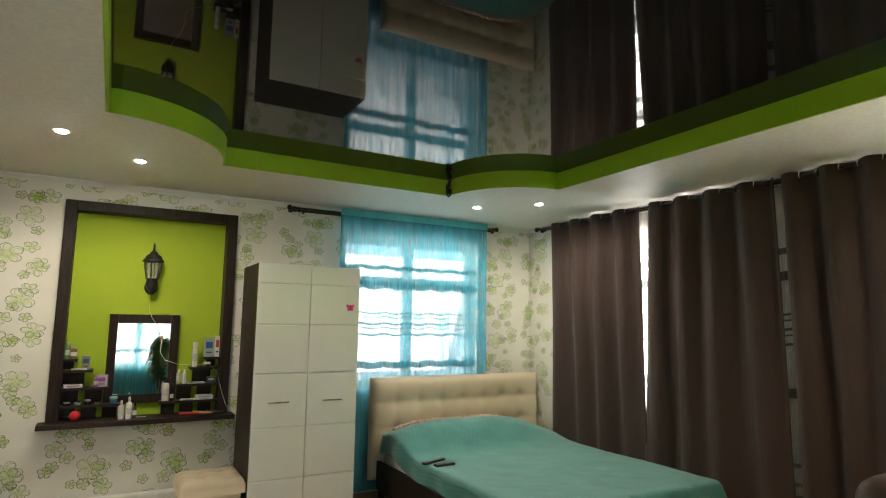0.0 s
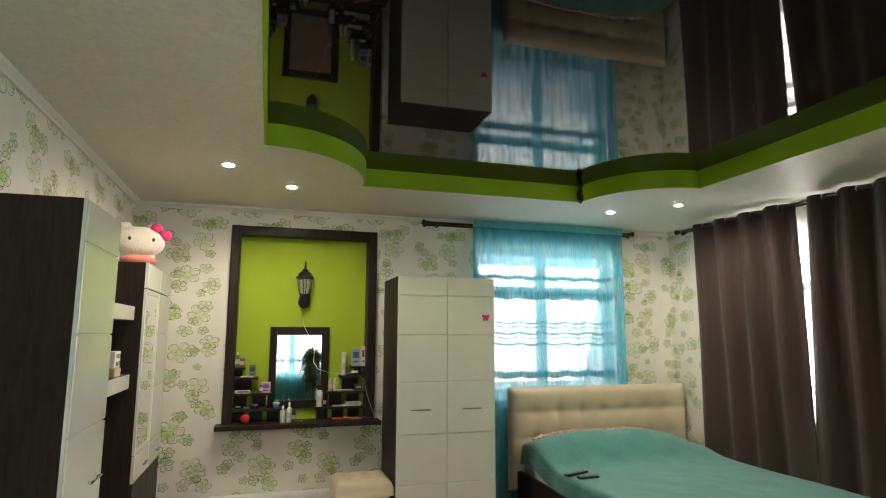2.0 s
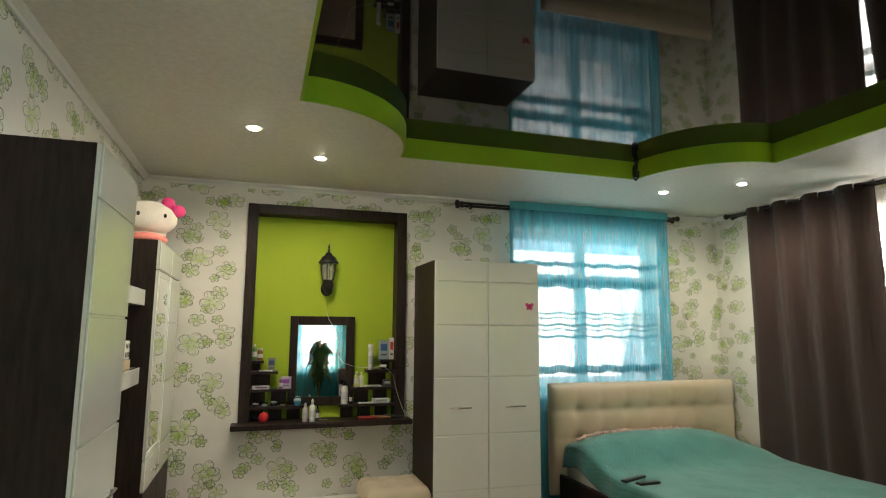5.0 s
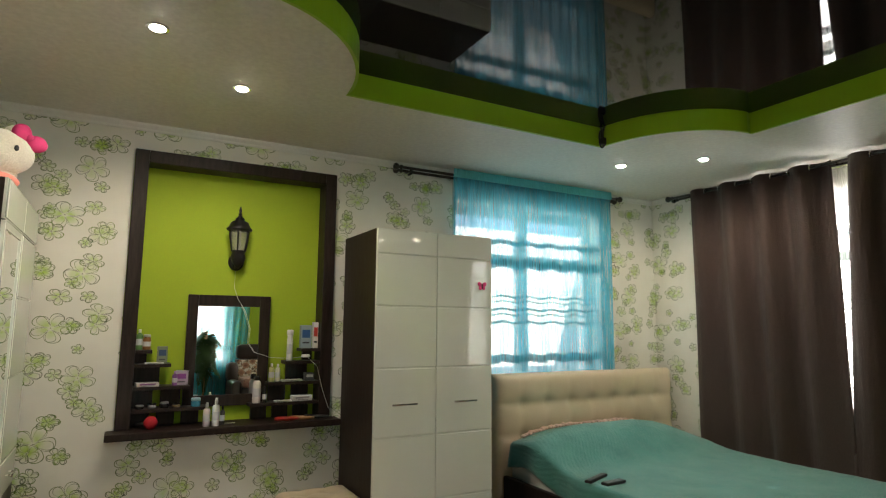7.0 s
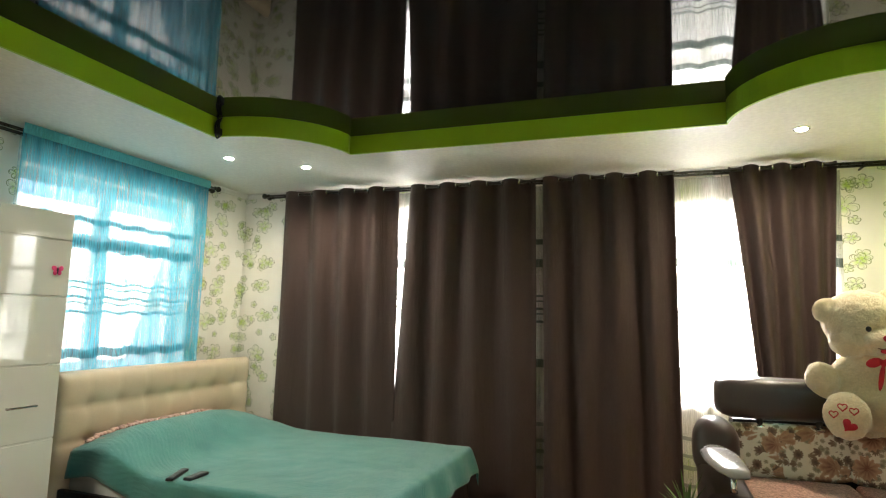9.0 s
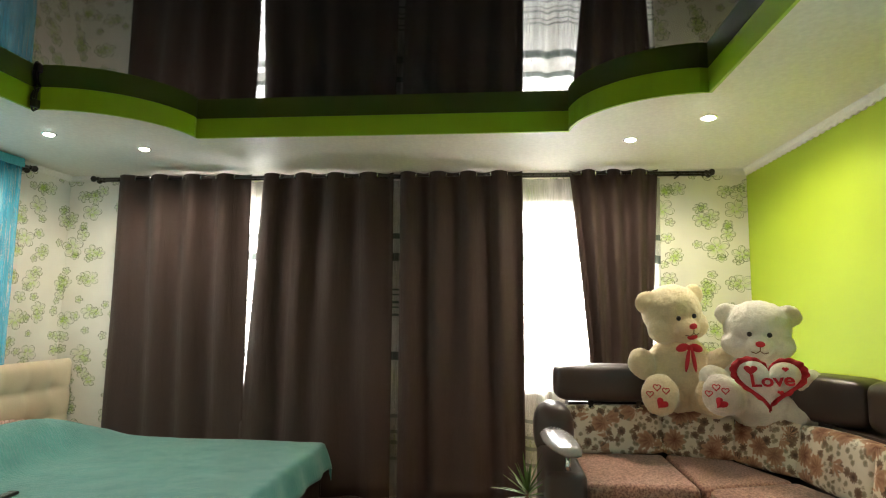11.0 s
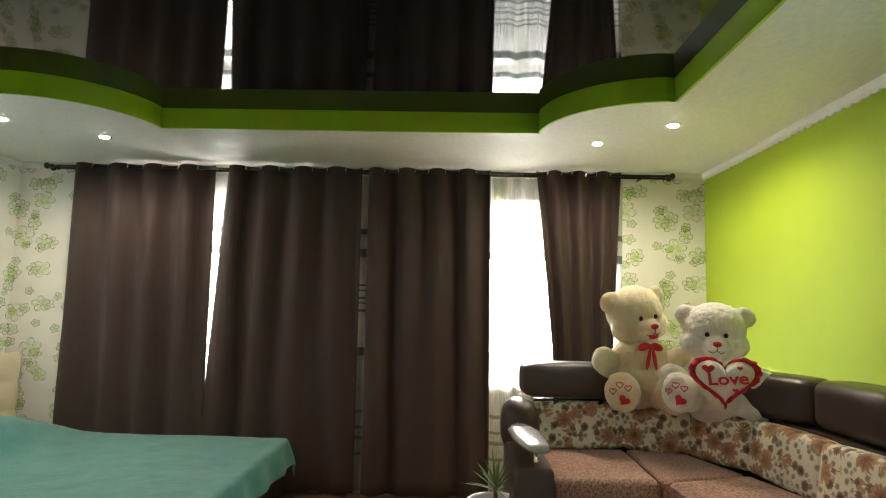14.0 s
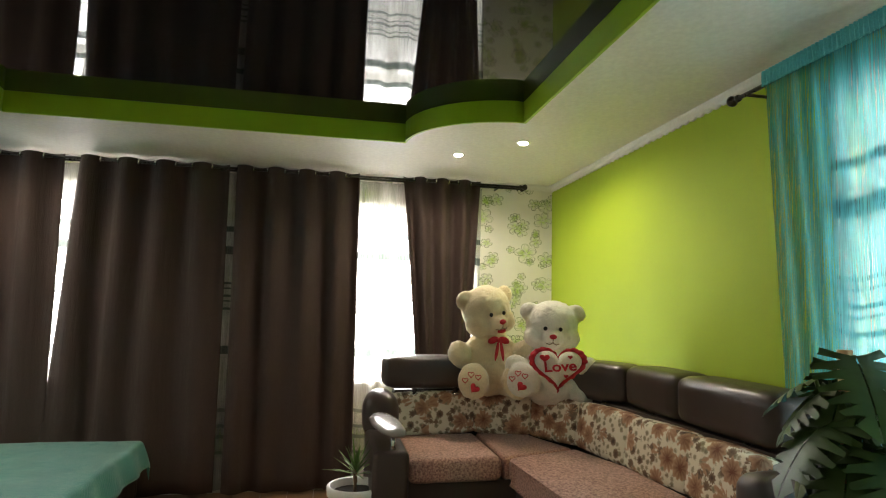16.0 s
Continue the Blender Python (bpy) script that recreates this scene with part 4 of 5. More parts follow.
bottle(1.385, 5.285, 1.005, 0.016, 0.11, (0.62, 0.60, 0.50), W8, "cream spray bottle on the shelf")
carton(1.47, 5.26, 1.005, 0.13, 0.05, 0.012, (0.6, 0.58, 0.56), GY, "pile of pale combs and clips", "packet", 4)
carton(1.585, 5.27, 1.005, 0.06, 0.05, 0.05, (0.05, 0.05, 0.06), GY, "small dark box on the shelf")
carton(1.42, 5.26, 0.878, 0.11, 0.06, 0.008, W8, GY, "white card lying on the shelf", "packet", -5)
carton(1.54, 5.27, 0.878, 0.13, 0.06, 0.035, (0.62, 0.62, 0.62), GY, "white flat box on the shelf", "carton", 3)
bottle(1.455, 5.28, 1.135, 0.019, 0.20, (0.72, 0.72, 0.72), W8, "white deodorant spray can on the shelf", "spray_can", 0.9)
carton(1.56, 5.29, 1.215, 0.075, 0.03, 0.15, (0.32, 0.38, 0.42), (0.03, 0.10, 0.28), "grey and blue cosmetics carton on top shelf")
carton(1.62, 5.275, 1.215, 0.035, 0.03, 0.17, (0.72, 0.70, 0.68), (0.55, 0.05, 0.04), "white toothpaste tube with red print", "tube")
for k, (c, nm) in enumerate((((0.42, 0.04, 0.03), "red"), ((0.40, 0.20, 0.09), "wooden"), ((0.02, 0.02, 0.02), "black"))):
    cb = link("hair_comb", tube([(1.36 + 0.10 * k, 5.20 + 0.02 * k, 0.782), (1.43 + 0.10 * k, 5.17, 0.783), (1.50 + 0.10 * k, 5.16, 0.782)], [0.012, 0.014, 0.007], 8), tint(c), smooth=True)
    tagged(cb, nm + " hairbrush lying on the niche sill", "hairbrush")

# ---- below the niche ----
radi = empty("radiator", "white panel radiator under the niche", "radiator", (0.92, 5.17, 0.0))
part("panel", box(-0.50, 0.45, -0.04, 0.04, 0.06, 0.225, 0.012, 3), WHITE, radi)
for k in range(12):
    part("rib", box(-0.46 + 0.075 * k, -0.43 + 0.075 * k, -0.047, -0.0395, 0.075, 0.21, 0.003), WHITE, radi)
for s in (-0.4, 0.35):
    part("foot", box(s - 0.02, s + 0.02, -0.03, 0.03, 0, 0.0595), WHITE, radi)


def tufted(x0, x1, z0, z1, cols, rows, thick, depth):
    """An upholstered slab, upright, face towards -y, with button dimples and seams."""
    bm = bmesh.new()
    nx, nz = cols * 10, rows * 10
    front = []
    for j in range(nz + 1):
        line = []
        for i in range(nx + 1):
            u, v = i / nx, j / nz
            gx, gz = u * cols, v * rows
            dx, dz = abs(gx - round(gx)), abs(gz - round(gz))
            edge = min(u * cols, (1 - u) * cols, v * rows, (1 - v) * rows)
            pillow = (1 - math.exp(-dx * 7)) * 0.35 + (1 - math.exp(-dz * 7)) * 0.65
            inner = 0 < round(gx) < cols and 0 < round(gz) < rows
            button = math.exp(-((dx * 4.5) ** 2 + (dz * 4.5) ** 2)) if inner else 0
            y = -depth * pillow + 0.022 * button
            y += 0.045 * math.exp(-edge * 9)
            line.append(bm.verts.new((x0 + (x1 - x0) * u, y, z0 + (z1 - z0) * v)))
        front.append(line)
    for a, b in zip(front, front[1:]):
        for i in range(nx):
            bm.faces.new((a[i], a[i + 1], b[i + 1], b[i]))
    rim = front[0] + [r[-1] for r in front[1:]] + front[-1][-2::-1] + [r[0] for r in front[-2:0:-1]]
    back = [bm.verts.new((v.co.x, thick, v.co.z)) for v in rim]
    for i in range(len(rim)):
        k = (i + 1) % len(rim)
        bm.faces.new((rim[k], rim[i], back[i], back[k]))
    bm.faces.new(back)
    return bm


stool = empty("ottoman", "cream leatherette ottoman with tufted top", "ottoman", (1.56, 4.86, 0.0))
top = tufted(-0.225, 0.225, -0.20, 0.20, 3, 3, 0.10, 0.018)
part("seat", turned(top, pose(0, 0, 0.37, -90, 0, 0)), CREAM, stool, smooth=True)
part("body", box(-0.20, 0.20, -0.18, 0.18, 0.05, 0.275, 0.02, 3), CREAM, stool)
for sx in (-0.16, 0.16):
    for sy in (-0.14, 0.14):
        part("foot", lathe([(0.018, 0), (0.024, 0.05)], 10, m=pose(sx, sy, 0)), WENGE, stool)

# ---- bed ----
bed = empty("bed", "double bed with cream tufted headboard, dark base", "bed", (3.86, 4.0, 0))
inv = bed.matrix_basis.inverted()
hb = part("headboard", turned(tufted(2.93, 4.815, 0.12, 1.012, 8, 4, 0.075, 0.022), pose(0, 5.06, 0)), CREAM, bed, "cream tufted headboard", True)
hb.matrix_parent_inverse = inv
part("side_rail", box(2.97, 3.01, 2.86, 5.03, 0.06, 0.30, 0.008), WENGE, bed).matrix_parent_inverse = inv
part("side_rail", box(4.60, 4.64, 2.86, 5.03, 0.06, 0.30, 0.008), WENGE, bed).matrix_parent_inverse = inv
part("foot_rail", box(3.01, 4.60, 2.86, 2.90, 0.06, 0.30, 0.008), WENGE, bed).matrix_parent_inverse = inv
part("mattress", cushion(3.02, 4.59, 2.91, 5.02, 0.16, 0.405, 0.01, 6, 0.2), WHITE, bed, smooth=True).matrix_parent_inverse = inv
for fx in (2.99, 4.62):
    for fy in (2.9, 4.95):
        part("foot", box(fx - 0.02, fx + 0.02, fy - 0.02, fy + 0.02, 0, 0.059), WENGE, bed).matrix_parent_inverse = inv


def bed_height(x, y):
    """Height of the blanket over the mattress and pillows."""
    hump = 0.225 * math.exp(-((x - 3.75) / 0.85) ** 4) * (1 / (1 + math.exp(-(y - 4.55) / 0.075)))
    z = 0.425 + hump * (1 - 0.25 * max(0, (y - 4.80) / 0.2))
    z += 0.006 * noise.noise(Vector((x * 3.1, y * 2.7, 0.3))) + 0.003 * noise.noise(Vector((x * 9, y * 8, 1.7)))
    return z


def blanket():
    bm = bmesh.new()
    nx, ny = 72, 84
    x0, x1, y0, y1 = 3.02, 4.66, 2.86, 4.99
    grid = []
    for j in range(ny + 1):
        line = []
        for i in range(nx + 1):
            s = -0.17 + (x1 - x0 + 0.27) * i / nx
            t = -0.21 + (y1 - y0 + 0.21) * j / ny
            x, y = x0 + s, y0 + t
            ox, oy = max(0, -s), max(0, -t)
            rx = max(0, s - (x1 - x0))
            cx, cy = min(max(x, x0), x1), max(y, y0)
            z = bed_height(cx, cy)
            fold = 0.014 * math.sin(17 * cx + 3) * min(1, oy / 0.1) + 0.012 * math.sin(15 * cy + 1) * min(1, ox / 0.1)
            drop = (ox ** 1.12) * 1.15 + (oy ** 1.1) * 0.95 + rx * 1.0
            px = cx - ox * 0.14 + min(rx, 0.02) - (fold if ox > 0 else 0) - 0.05 * min(1, ox * 6) * min(1, oy * 6)
            py = cy - oy * 0.26 - (fold if oy > 0 else 0)
            line.append(bm.verts.new((px, py, z - drop + 0.004 * noise.noise(Vector((x * 14, y * 14, 0))))))
        grid.append(line)
    for a, b in zip(grid, grid[1:]):
        for i in range(nx):
            bm.faces.new((a[i], a[i + 1], b[i + 1], b[i]))
    ob = link("blanket", bm, BLANKET, smooth=True)
    mod = ob.modifiers.new("pile", "SOLIDIFY")
    mod.thickness, mod.offset = 0.012, 1
    tagged(ob, "turquoise plush blanket spread over the bed", "blanket")


blanket()
LINEN = plain("patterned_linen", (0.62, 0.42, 0.36), 0.85, vary=0.45, grain=42, bumpy=0.3)
for px, rz, w in ((3.42, 3, 0.33), (4.12, -3, 0.33)):
    pil = link("pillow", cushion(-w, w, -0.17, 0.17, -0.085, 0.085, 0.03, 8, 0.45), LINEN, smooth=True)
    pil.matrix_basis = pose(px, 4.82, 0.485, 10, 0, rz)
    tagged(pil, "pillow in pink patterned linen under the blanket", "pillow")
frill = bmesh.new()
rnd = random.Random(4)
for k in range(60):
    u = k / 59
    x = 3.12 + 1.42 * u
    z = bed_height(x, 4.98) + 0.022
    ball((x, 4.985 + rnd.uniform(-0.012, 0.01), z), (0.022, 0.020, 0.012 + rnd.uniform(0, 0.010)), frill, seg=8)
tagged(link("sheet_edge", frill, LINEN, smooth=True), "crumpled pink patterned sheet edge by the headboard", "bed sheet", kind="stuff")


def remote(x, y, rz, length, width, rows):
    z = bed_height(x, y) + 0.012
    root = empty("remote_control", "black remote control lying on the blanket", "remote control", (x, y, z), group="remote controls on the bed", rz=rz)
    part("body", box(-length / 2, length / 2, -width / 2, width / 2, 0, 0.018, 0.007, 3), BLACK, root)
    for i in range(rows):
        for j in range(3):
            part("button", box(-length * 0.36 + i * length * 0.7 / rows, -length * 0.36 + i * length * 0.7 / rows + 0.007, -width * 0.3 + j * width * 0.22, -width * 0.3 + j * width * 0.22 + 0.006, 0.0175, 0.0205), tint(GY), root)


remote(3.105, 4.22, 22, 0.24, 0.045, 7)
remote(3.14, 4.11, 5, 0.17, 0.055, 5)

# ---- corner sofa ----
SEAT = 0.70
sofa = empty("corner_sofa", "corner sofa, brown seats, floral backs, dark leatherette trim", "sofa", (3.0, 0.5, 0))
sinv = sofa.matrix_basis.inverted()


def sofa_part(name, bm, mat, label="", smooth=True, parent=None):
    o = part(name, bm, mat, parent or sofa, label, smooth)
    if parent is None:
        o.matrix_parent_inverse = sinv
    return o


def slab(points, z0, z1):
    b = bmesh.new()
    low = [b.verts.new((x, y, z0)) for x, y in points]
    high = [b.verts.new((x, y, z1)) for x, y in points]
    b.faces.new(low[::-1])
    b.faces.new(high)
    n = len(points)
    for i in range(n):
        b.faces.new((low[i], low[(i + 1) % n], high[(i + 1) % n], high[i]))
    return b


sofa_part("base", slab([(2.96, 1.14), (2.96, 0.57), (1.87, 0.57), (1.87, -0.28), (3.72, -0.28), (3.72, 1.14)], 0.05, 0.575), LEATHER, "dark leatherette base", False)
for fx, fy in ((3.02, 1.08), (3.66, 1.08), (1.93, 0.5), (1.93, -0.22), (3.6, -0.2), (3.0, 0.52)):
    sofa_part("foot", lathe([(0.02, 0), (0.025, 0.05)], 12, m=pose(fx, fy, 0)), CHROME)


def soft_slab(points, z0, z1, bevel):
    b = slab(points, z0, z1)
    bmesh.ops.bevel(b, geom=b.edges[:], offset=bevel, segments=4, profile=0.5, affect="EDGES", clamp_overlap=True)
    return b


sofa_part("seat_cushion", soft_slab([(2.90, 1.14), (2.915, 0.655), (3.53, 0.655), (3.50, 1.14)], 0.578, SEAT, 0.035), SEATING, "brown chenille seat")
sofa_part("seat_cushion", soft_slab([(2.93, 0.645), (3.09, 0.20), (3.46, 0.33), (3.54, 0.645)], 0.578, SEAT - 0.004, 0.02), SEATING, "brown chenille corner seat")
sofa_part("seat_cushion", soft_slab([(1.88, 0.61), (2.86, 0.61), (2.918, 0.635), (3.08, 0.19), (2.70, 0.08), (1.88, 0.04)], 0.578, SEAT, 0.04), SEATING, "long brown chenille seat")

BACK = [(3.47, 1.17), (3.54, 0.65), (3.43, 0.34), (3.16, 0.17), (2.70, 0.11), (2.26, 0.07), (1.88, 0.055)]
for k, (a, c) in enumerate(zip(BACK, BACK[1:])):
    a, c = Vector((*a, 0)), Vector((*c, 0))
    d = c - a
    ang = math.degrees(math.atan2(d.y, d.x))
    b = cushion(-0.014, d.length + 0.014, 0.0, 0.17, 0.0, 0.25, 0.008, 10, 0.16)
    # the back leans away from the sitter
    out = Vector((-d.y, d.x, 0)).normalized()
    inward = Vector((2.6, 0.7, 0)) - (a + c) / 2
    if out.dot(inward) > 0:
        m = Matrix.Translation((c.x, c.y, SEAT - 0.005)) @ pose(0, 0, 0, 0, 0, ang + 180) @ pose(0, 0, 0, -9, 0, 0)
    else:
        m = Matrix.Translation((a.x, a.y, SEAT - 0.005)) @ pose(0, 0, 0, 0, 0, ang) @ pose(0, 0, 0, -9, 0, 0)
    sofa_part("back_cushion", turned(b, m), FLORAL, "cream floral back cushion")

sofa_part("back_shell", slab([(3.62, 1.14), (3.69, 0.62), (3.55, 0.24), (3.22, 0.04), (2.70, -0.03), (1.88, -0.08), (1.88, -0.30), (3.80, -0.30), (3.80, 1.14)], 0.50, 0.944), LEATHER, "dark leatherette back", False)


def headrest(x0, y0, x1, y1, z0, z1, depth, pegs):
    a, c = Vector((x0, y0, 0)), Vector((x1, y1, 0))
    d = c - a
    ang = math.degrees(math.atan2(d.y, d.x))
    m = Matrix.Translation((x0, y0, 0)) @ pose(0, 0, 0, 0, 0, ang)
    b = turned(cushion(-0.006, d.length + 0.006, min(0, depth), max(0, depth), z0, z1, 0.008, 10, 0.24), m)
    o = sofa_part("headrest", b, LEATHER, "dark brown leatherette headrest")
    for u in pegs:
        p = a + d * u
        n = Vector((-d.y, d.x, 0)).normalized() * depth * 0.16
        sofa_part("peg", lathe([(0.026, 0.918), (0.026, 0.932), (0.014, 0.936), (0.014, z0 + 0.02)], 12, m=pose(p.x + n.x, p.y + n.y, 0)), CHROME, "chrome headrest peg")


headrest(3.55, 0.62, 3.50, 1.20, 0.962, 1.15, -0.22, (0.25, 0.7))
headrest(2.943, -0.03, 3.265, 0.15, 0.950, 1.16, -0.22, (0.4,))
headrest(2.49, -0.045, 2.945, -0.03, 0.950, 1.165, -0.23, (0.5,))
headrest(1.88, -0.058, 2.492, -0.045, 0.950, 1.165, -0.23, (0.3,))

sofa_part("arm", box(2.78, 3.42, 1.155, 1.33, 0.05, 0.77, 0.03, 4), LEATHER, "dark leatherette arm")
sofa_part("arm_roll", cushion(3.30, 3.56, 1.15, 1.335, 0.70, 0.955, 0.02, 8, 0.4), LEATHER)
pad = tube([(2.72, 1.22, 0.845), (2.80, 1.235, 0.862), (2.95, 1.25, 0.868), (3.12, 1.26, 0.866), (3.24, 1.262, 0.86)], [0.035, 0.062, 0.078, 0.074, 0.045], 14)
for v in pad.verts:
    v.co.z = 0.862 + (v.co.z - 0.862) * 0.28
sofa_part("arm_pad", pad, plain("satin_arm_pad", (0.30, 0.28, 0.27), 0.22, vary=0.1), "grey satin arm pad")
sofa_part("pad_post", lathe([(0.014, 0.78), (0.011, 0.80), (0.011, 0.85)], 12, m=pose(2.80, 1.235, 0)), CHROME)
sofa_part("arm", box(1.745, 1.872, -0.20, 0.58, 0.05, 0.67, 0.045, 4), LEATHER, "dark leatherette arm")
sofa_part("arm_roll", cushion(1.73, 1.878, -0.16, 0.13, 0.64, 0.90, 0.01, 6, 0.35), LEATHER)

# ---- plush bears ----


def fused(blobs, seed):
    """Soft bodies melted into one skin with a tufted pile."""
    b = bmesh.new()
    for k in blobs:
        merge(b, k)
    mesh = bpy.data.meshes.new("skin")
    b.to_mesh(mesh)
    b.free()
    ob = new("skin", mesh)
    mod = ob.modifiers.new("melt", "REMESH")
    mod.mode, mod.voxel_size = "VOXEL", 0.0085
    soft = ob.modifiers.new("soften", "SMOOTH")
    soft.factor, soft.iterations = 0.5, 5
    bpy.context.view_layer.update()
    done = bpy.data.meshes.new_from_object(ob.evaluated_get(bpy.context.evaluated_depsgraph_get()))
    bpy.data.objects.remove(ob)
    bpy.data.meshes.remove(mesh)
    b = bmesh.new()
    b.from_mesh(done)
    bpy.data.meshes.remove(done)
    b.normal_update()
    off = Vector((seed, 2 * seed, 0))
    for v in b.verts:
        v.co += v.normal * (0.0045 * noise.noise(v.co * 28 + off) + 0.0035 * noise.noise(v.co * 75 + off))
    return b


def bear(fur, head_turn, pad_right, bow, at, rz, arms, feet):
    """A sitting plush bear, face towards -y, one mesh."""
    P, skin = [], []
    skin.append(ball((0, 0, 0.19), (0.188, 0.145, 0.22), seg=24))
    skin.append(ball((0, -0.04, 0.13), (0.165, 0.14, 0.13), seg=24))
    h = Matrix.Translation((-0.035 if bow else 0.0, -0.02, 0.52 if bow else 0.505)) @ pose(0, 0, 0, 10, head_turn[1], head_turn[0])

    def fur_on_head(b):
        skin.append(turned(b, h))

    def on_head(b, m):
        P.append((turned(b, h), m))

    fur_on_head(ball((0, 0, 0.015), (0.160, 0.150, 0.150), seg=26))
    for s in (-1, 1):
        fur_on_head(ball((s * 0.080, -0.055, -0.062), (0.092, 0.085, 0.078), seg=18))
        fur_on_head(ball((s * 0.140, 0.010, 0.085), (0.064, 0.036, 0.064), m=pose(0, 0, 0, 0, s * 30, 0), seg=16))
    fur_on_head(ball((0, -0.135, -0.052), (0.068, 0.068, 0.056), seg=18))
    fur_on_head(ball((0, -0.118, -0.090), (0.055, 0.050, 0.040), seg=16))
    for s in (-1, 1):
        on_head(ball((s * 0.045, -0.146, 0.010), (0.0125, 0.010, 0.0135), seg=12), BLACK)
    on_head(ball((0, -0.204, -0.028), (0.022, 0.013, 0.016), seg=12), RED)
    on_head(tube([(0, -0.208, -0.04), (0, -0.203, -0.065)], 0.0025, 6), SEAM)
    for s in (-1, 1):
        on_head(tube([(0, -0.203, -0.065), (s * 0.018, -0.200, -0.078), (s * 0.038, -0.185, -0.074)], 0.0025, 6), SEAM)
    if bow:
        on_head(ball((0, -0.188, -0.088), (0.030, 0.014, 0.014), seg=12), RED)
        for s in (-1, 1):
            P.append((ball((s * 0.034 + 0.03, -0.160, 0.345), (0.034, 0.012, 0.021), m=pose(0, 0, 0, 0, s * 22, 0), seg=12), RED))
            P.append((ball((s * 0.016 + 0.035, -0.165, 0.280), (0.011, 0.005, 0.062), m=pose(0, 0, 0, 0, s * -9, 0), seg=10), RED))
        P.append((ball((0.03, -0.170, 0.345), (0.015, 0.013, 0.017), seg=10), RED))
    for s, (dx, dy, dz, tilt) in zip((-1, 1), arms):
        skin.append(ball((s * dx, dy, dz), (0.078, 0.080, 0.140), m=pose(0, 0, 0, 55, s * tilt, 0), seg=18))
    for s, (fx, fy, fz) in zip((-1, 1), feet):
        skin.append(ball((s * (fx - 0.035), fy / 2 + 0.01, fz * 0.8), (0.085, 0.15, 0.082), m=pose(0, 0, 0, 0, 0, s * 14), seg=18))
        skin.append(ball((s * fx, fy, fz), (0.094, 0.060, 0.108), m=pose(0, 0, 0, -8, 0, s * 10), seg=20))
        sole = Matrix.Translation((s * fx + s * 0.012, fy - 0.059, fz)) @ pose(0, 0, 0, -8, 0, s * 10)
        if fy > -0.2:
            continue
        for k, (hx, hz, hs) in enumerate(((0.014, -0.034, 0.030), (-0.042, 0.010, 0.017), (-0.008, 0.044, 0.018), (0.034, 0.030, 0.017))):
            spot_m = sole @ Matrix.Translation((hx, 0.0, hz))
            if k == 0:
                P.append((turned(heart_mesh(hs, 0.005), spot_m @ pose(0, 0, 0, 0, -35 * s, 0)), RED))
            else:
                ring = [(x, -0.004, z) for x, z in heart_outline(hs, 20)]
                P.append((turned(tube(ring + ring[:1], 0.0028, 6), spot_m), RED))
    ob = multi("teddy_bear", [(fused(skin, 1.0 if bow else 4.0), fur)] + P)
    ob.matrix_basis = pose(*at, 0, 0, rz)
    return ob


def heart_outline(size, n=36):
    pts = []
    for i in range(n):
        t = 2 * math.pi * i / n
        pts.append((size * math.sin(t) ** 3, size * (13 * math.cos(t) - 5 * math.cos(2 * t) - 2 * math.cos(3 * t) - math.cos(4 * t)) / 16))
    return pts


def heart_mesh(size, thick):
    b = bmesh.new()
    pts = heart_outline(size, 24)
    f = [b.verts.new((x, -thick, z)) for x, z in pts]
    g = [b.verts.new((x, thick, z)) for x, z in pts]
    cf, cg = b.verts.new((0, -thick, 0)), b.verts.new((0, thick, 0))
    n = len(pts)
    for i in range(n):
        k = (i + 1) % n
        b.faces.new((f[i], f[k], cf))
        b.faces.new((g[k], g[i], cg))
        b.faces.new((f[k], f[i], g[i], g[k]))
    return b


SEAM = plain("brown_thread", (0.20, 0.10, 0.06), 0.8)
b1 = bear(BEAR_A, (22, -9), -1, True, (3.60, 0.54, 0.92), -98, ((0.195, -0.06, 0.235, 24), (0.195, -0.05, 0.25, 22)), ((0.130, -0.235, 0.105), (0.130, -0.235, 0.105)))
tagged(b1, "large cream plush bear with red ribbon, on sofa back", "plush bear")
b2 = bear(BEAR_B, (4, 2), 1, False, (3.40, 0.205, 0.885), -112, ((0.20, -0.08, 0.22, 20), (0.20, -0.08, 0.22, 20)), ((0.170, -0.235, 0.175), (0.185, -0.10, 0.11)))
b2.scale = (0.98, 0.96, 0.94)
tagged(b2, "large white plush bear holding a heart cushion", "plush bear")

heart = empty("heart_cushion", "white heart cushion with red frill and lettering", "cushion", (3.10, 0.285, 1.145), rz=-108)
heart.scale = (1.02, 1.0, 0.86)


def puffy_heart(size, thick):
    b = bmesh.new()
    pts = heart_outline(size, 48)
    rings = []
    for k in range(8):
        s = 1 - k / 8
        y = thick * math.sqrt(max(0, 1 - s ** 2.2))
        rings.append([[b.verts.new((x * s, sg * y, z * s)) for x, z in pts] for sg in ((-1, 1) if k else (1,))])
    for sg in (0, 1):
        prev = rings[0][0]
        for k in range(1, 8):
            cur = rings[k][sg]
            for i in range(48):
                j = (i + 1) % 48
                b.faces.new((prev[i], prev[j], cur[j], cur[i]) if sg == 0 else (prev[j], prev[i], cur[i], cur[j]))
            prev = cur
        b.faces.new(prev if sg == 0 else prev[::-1])
    return b


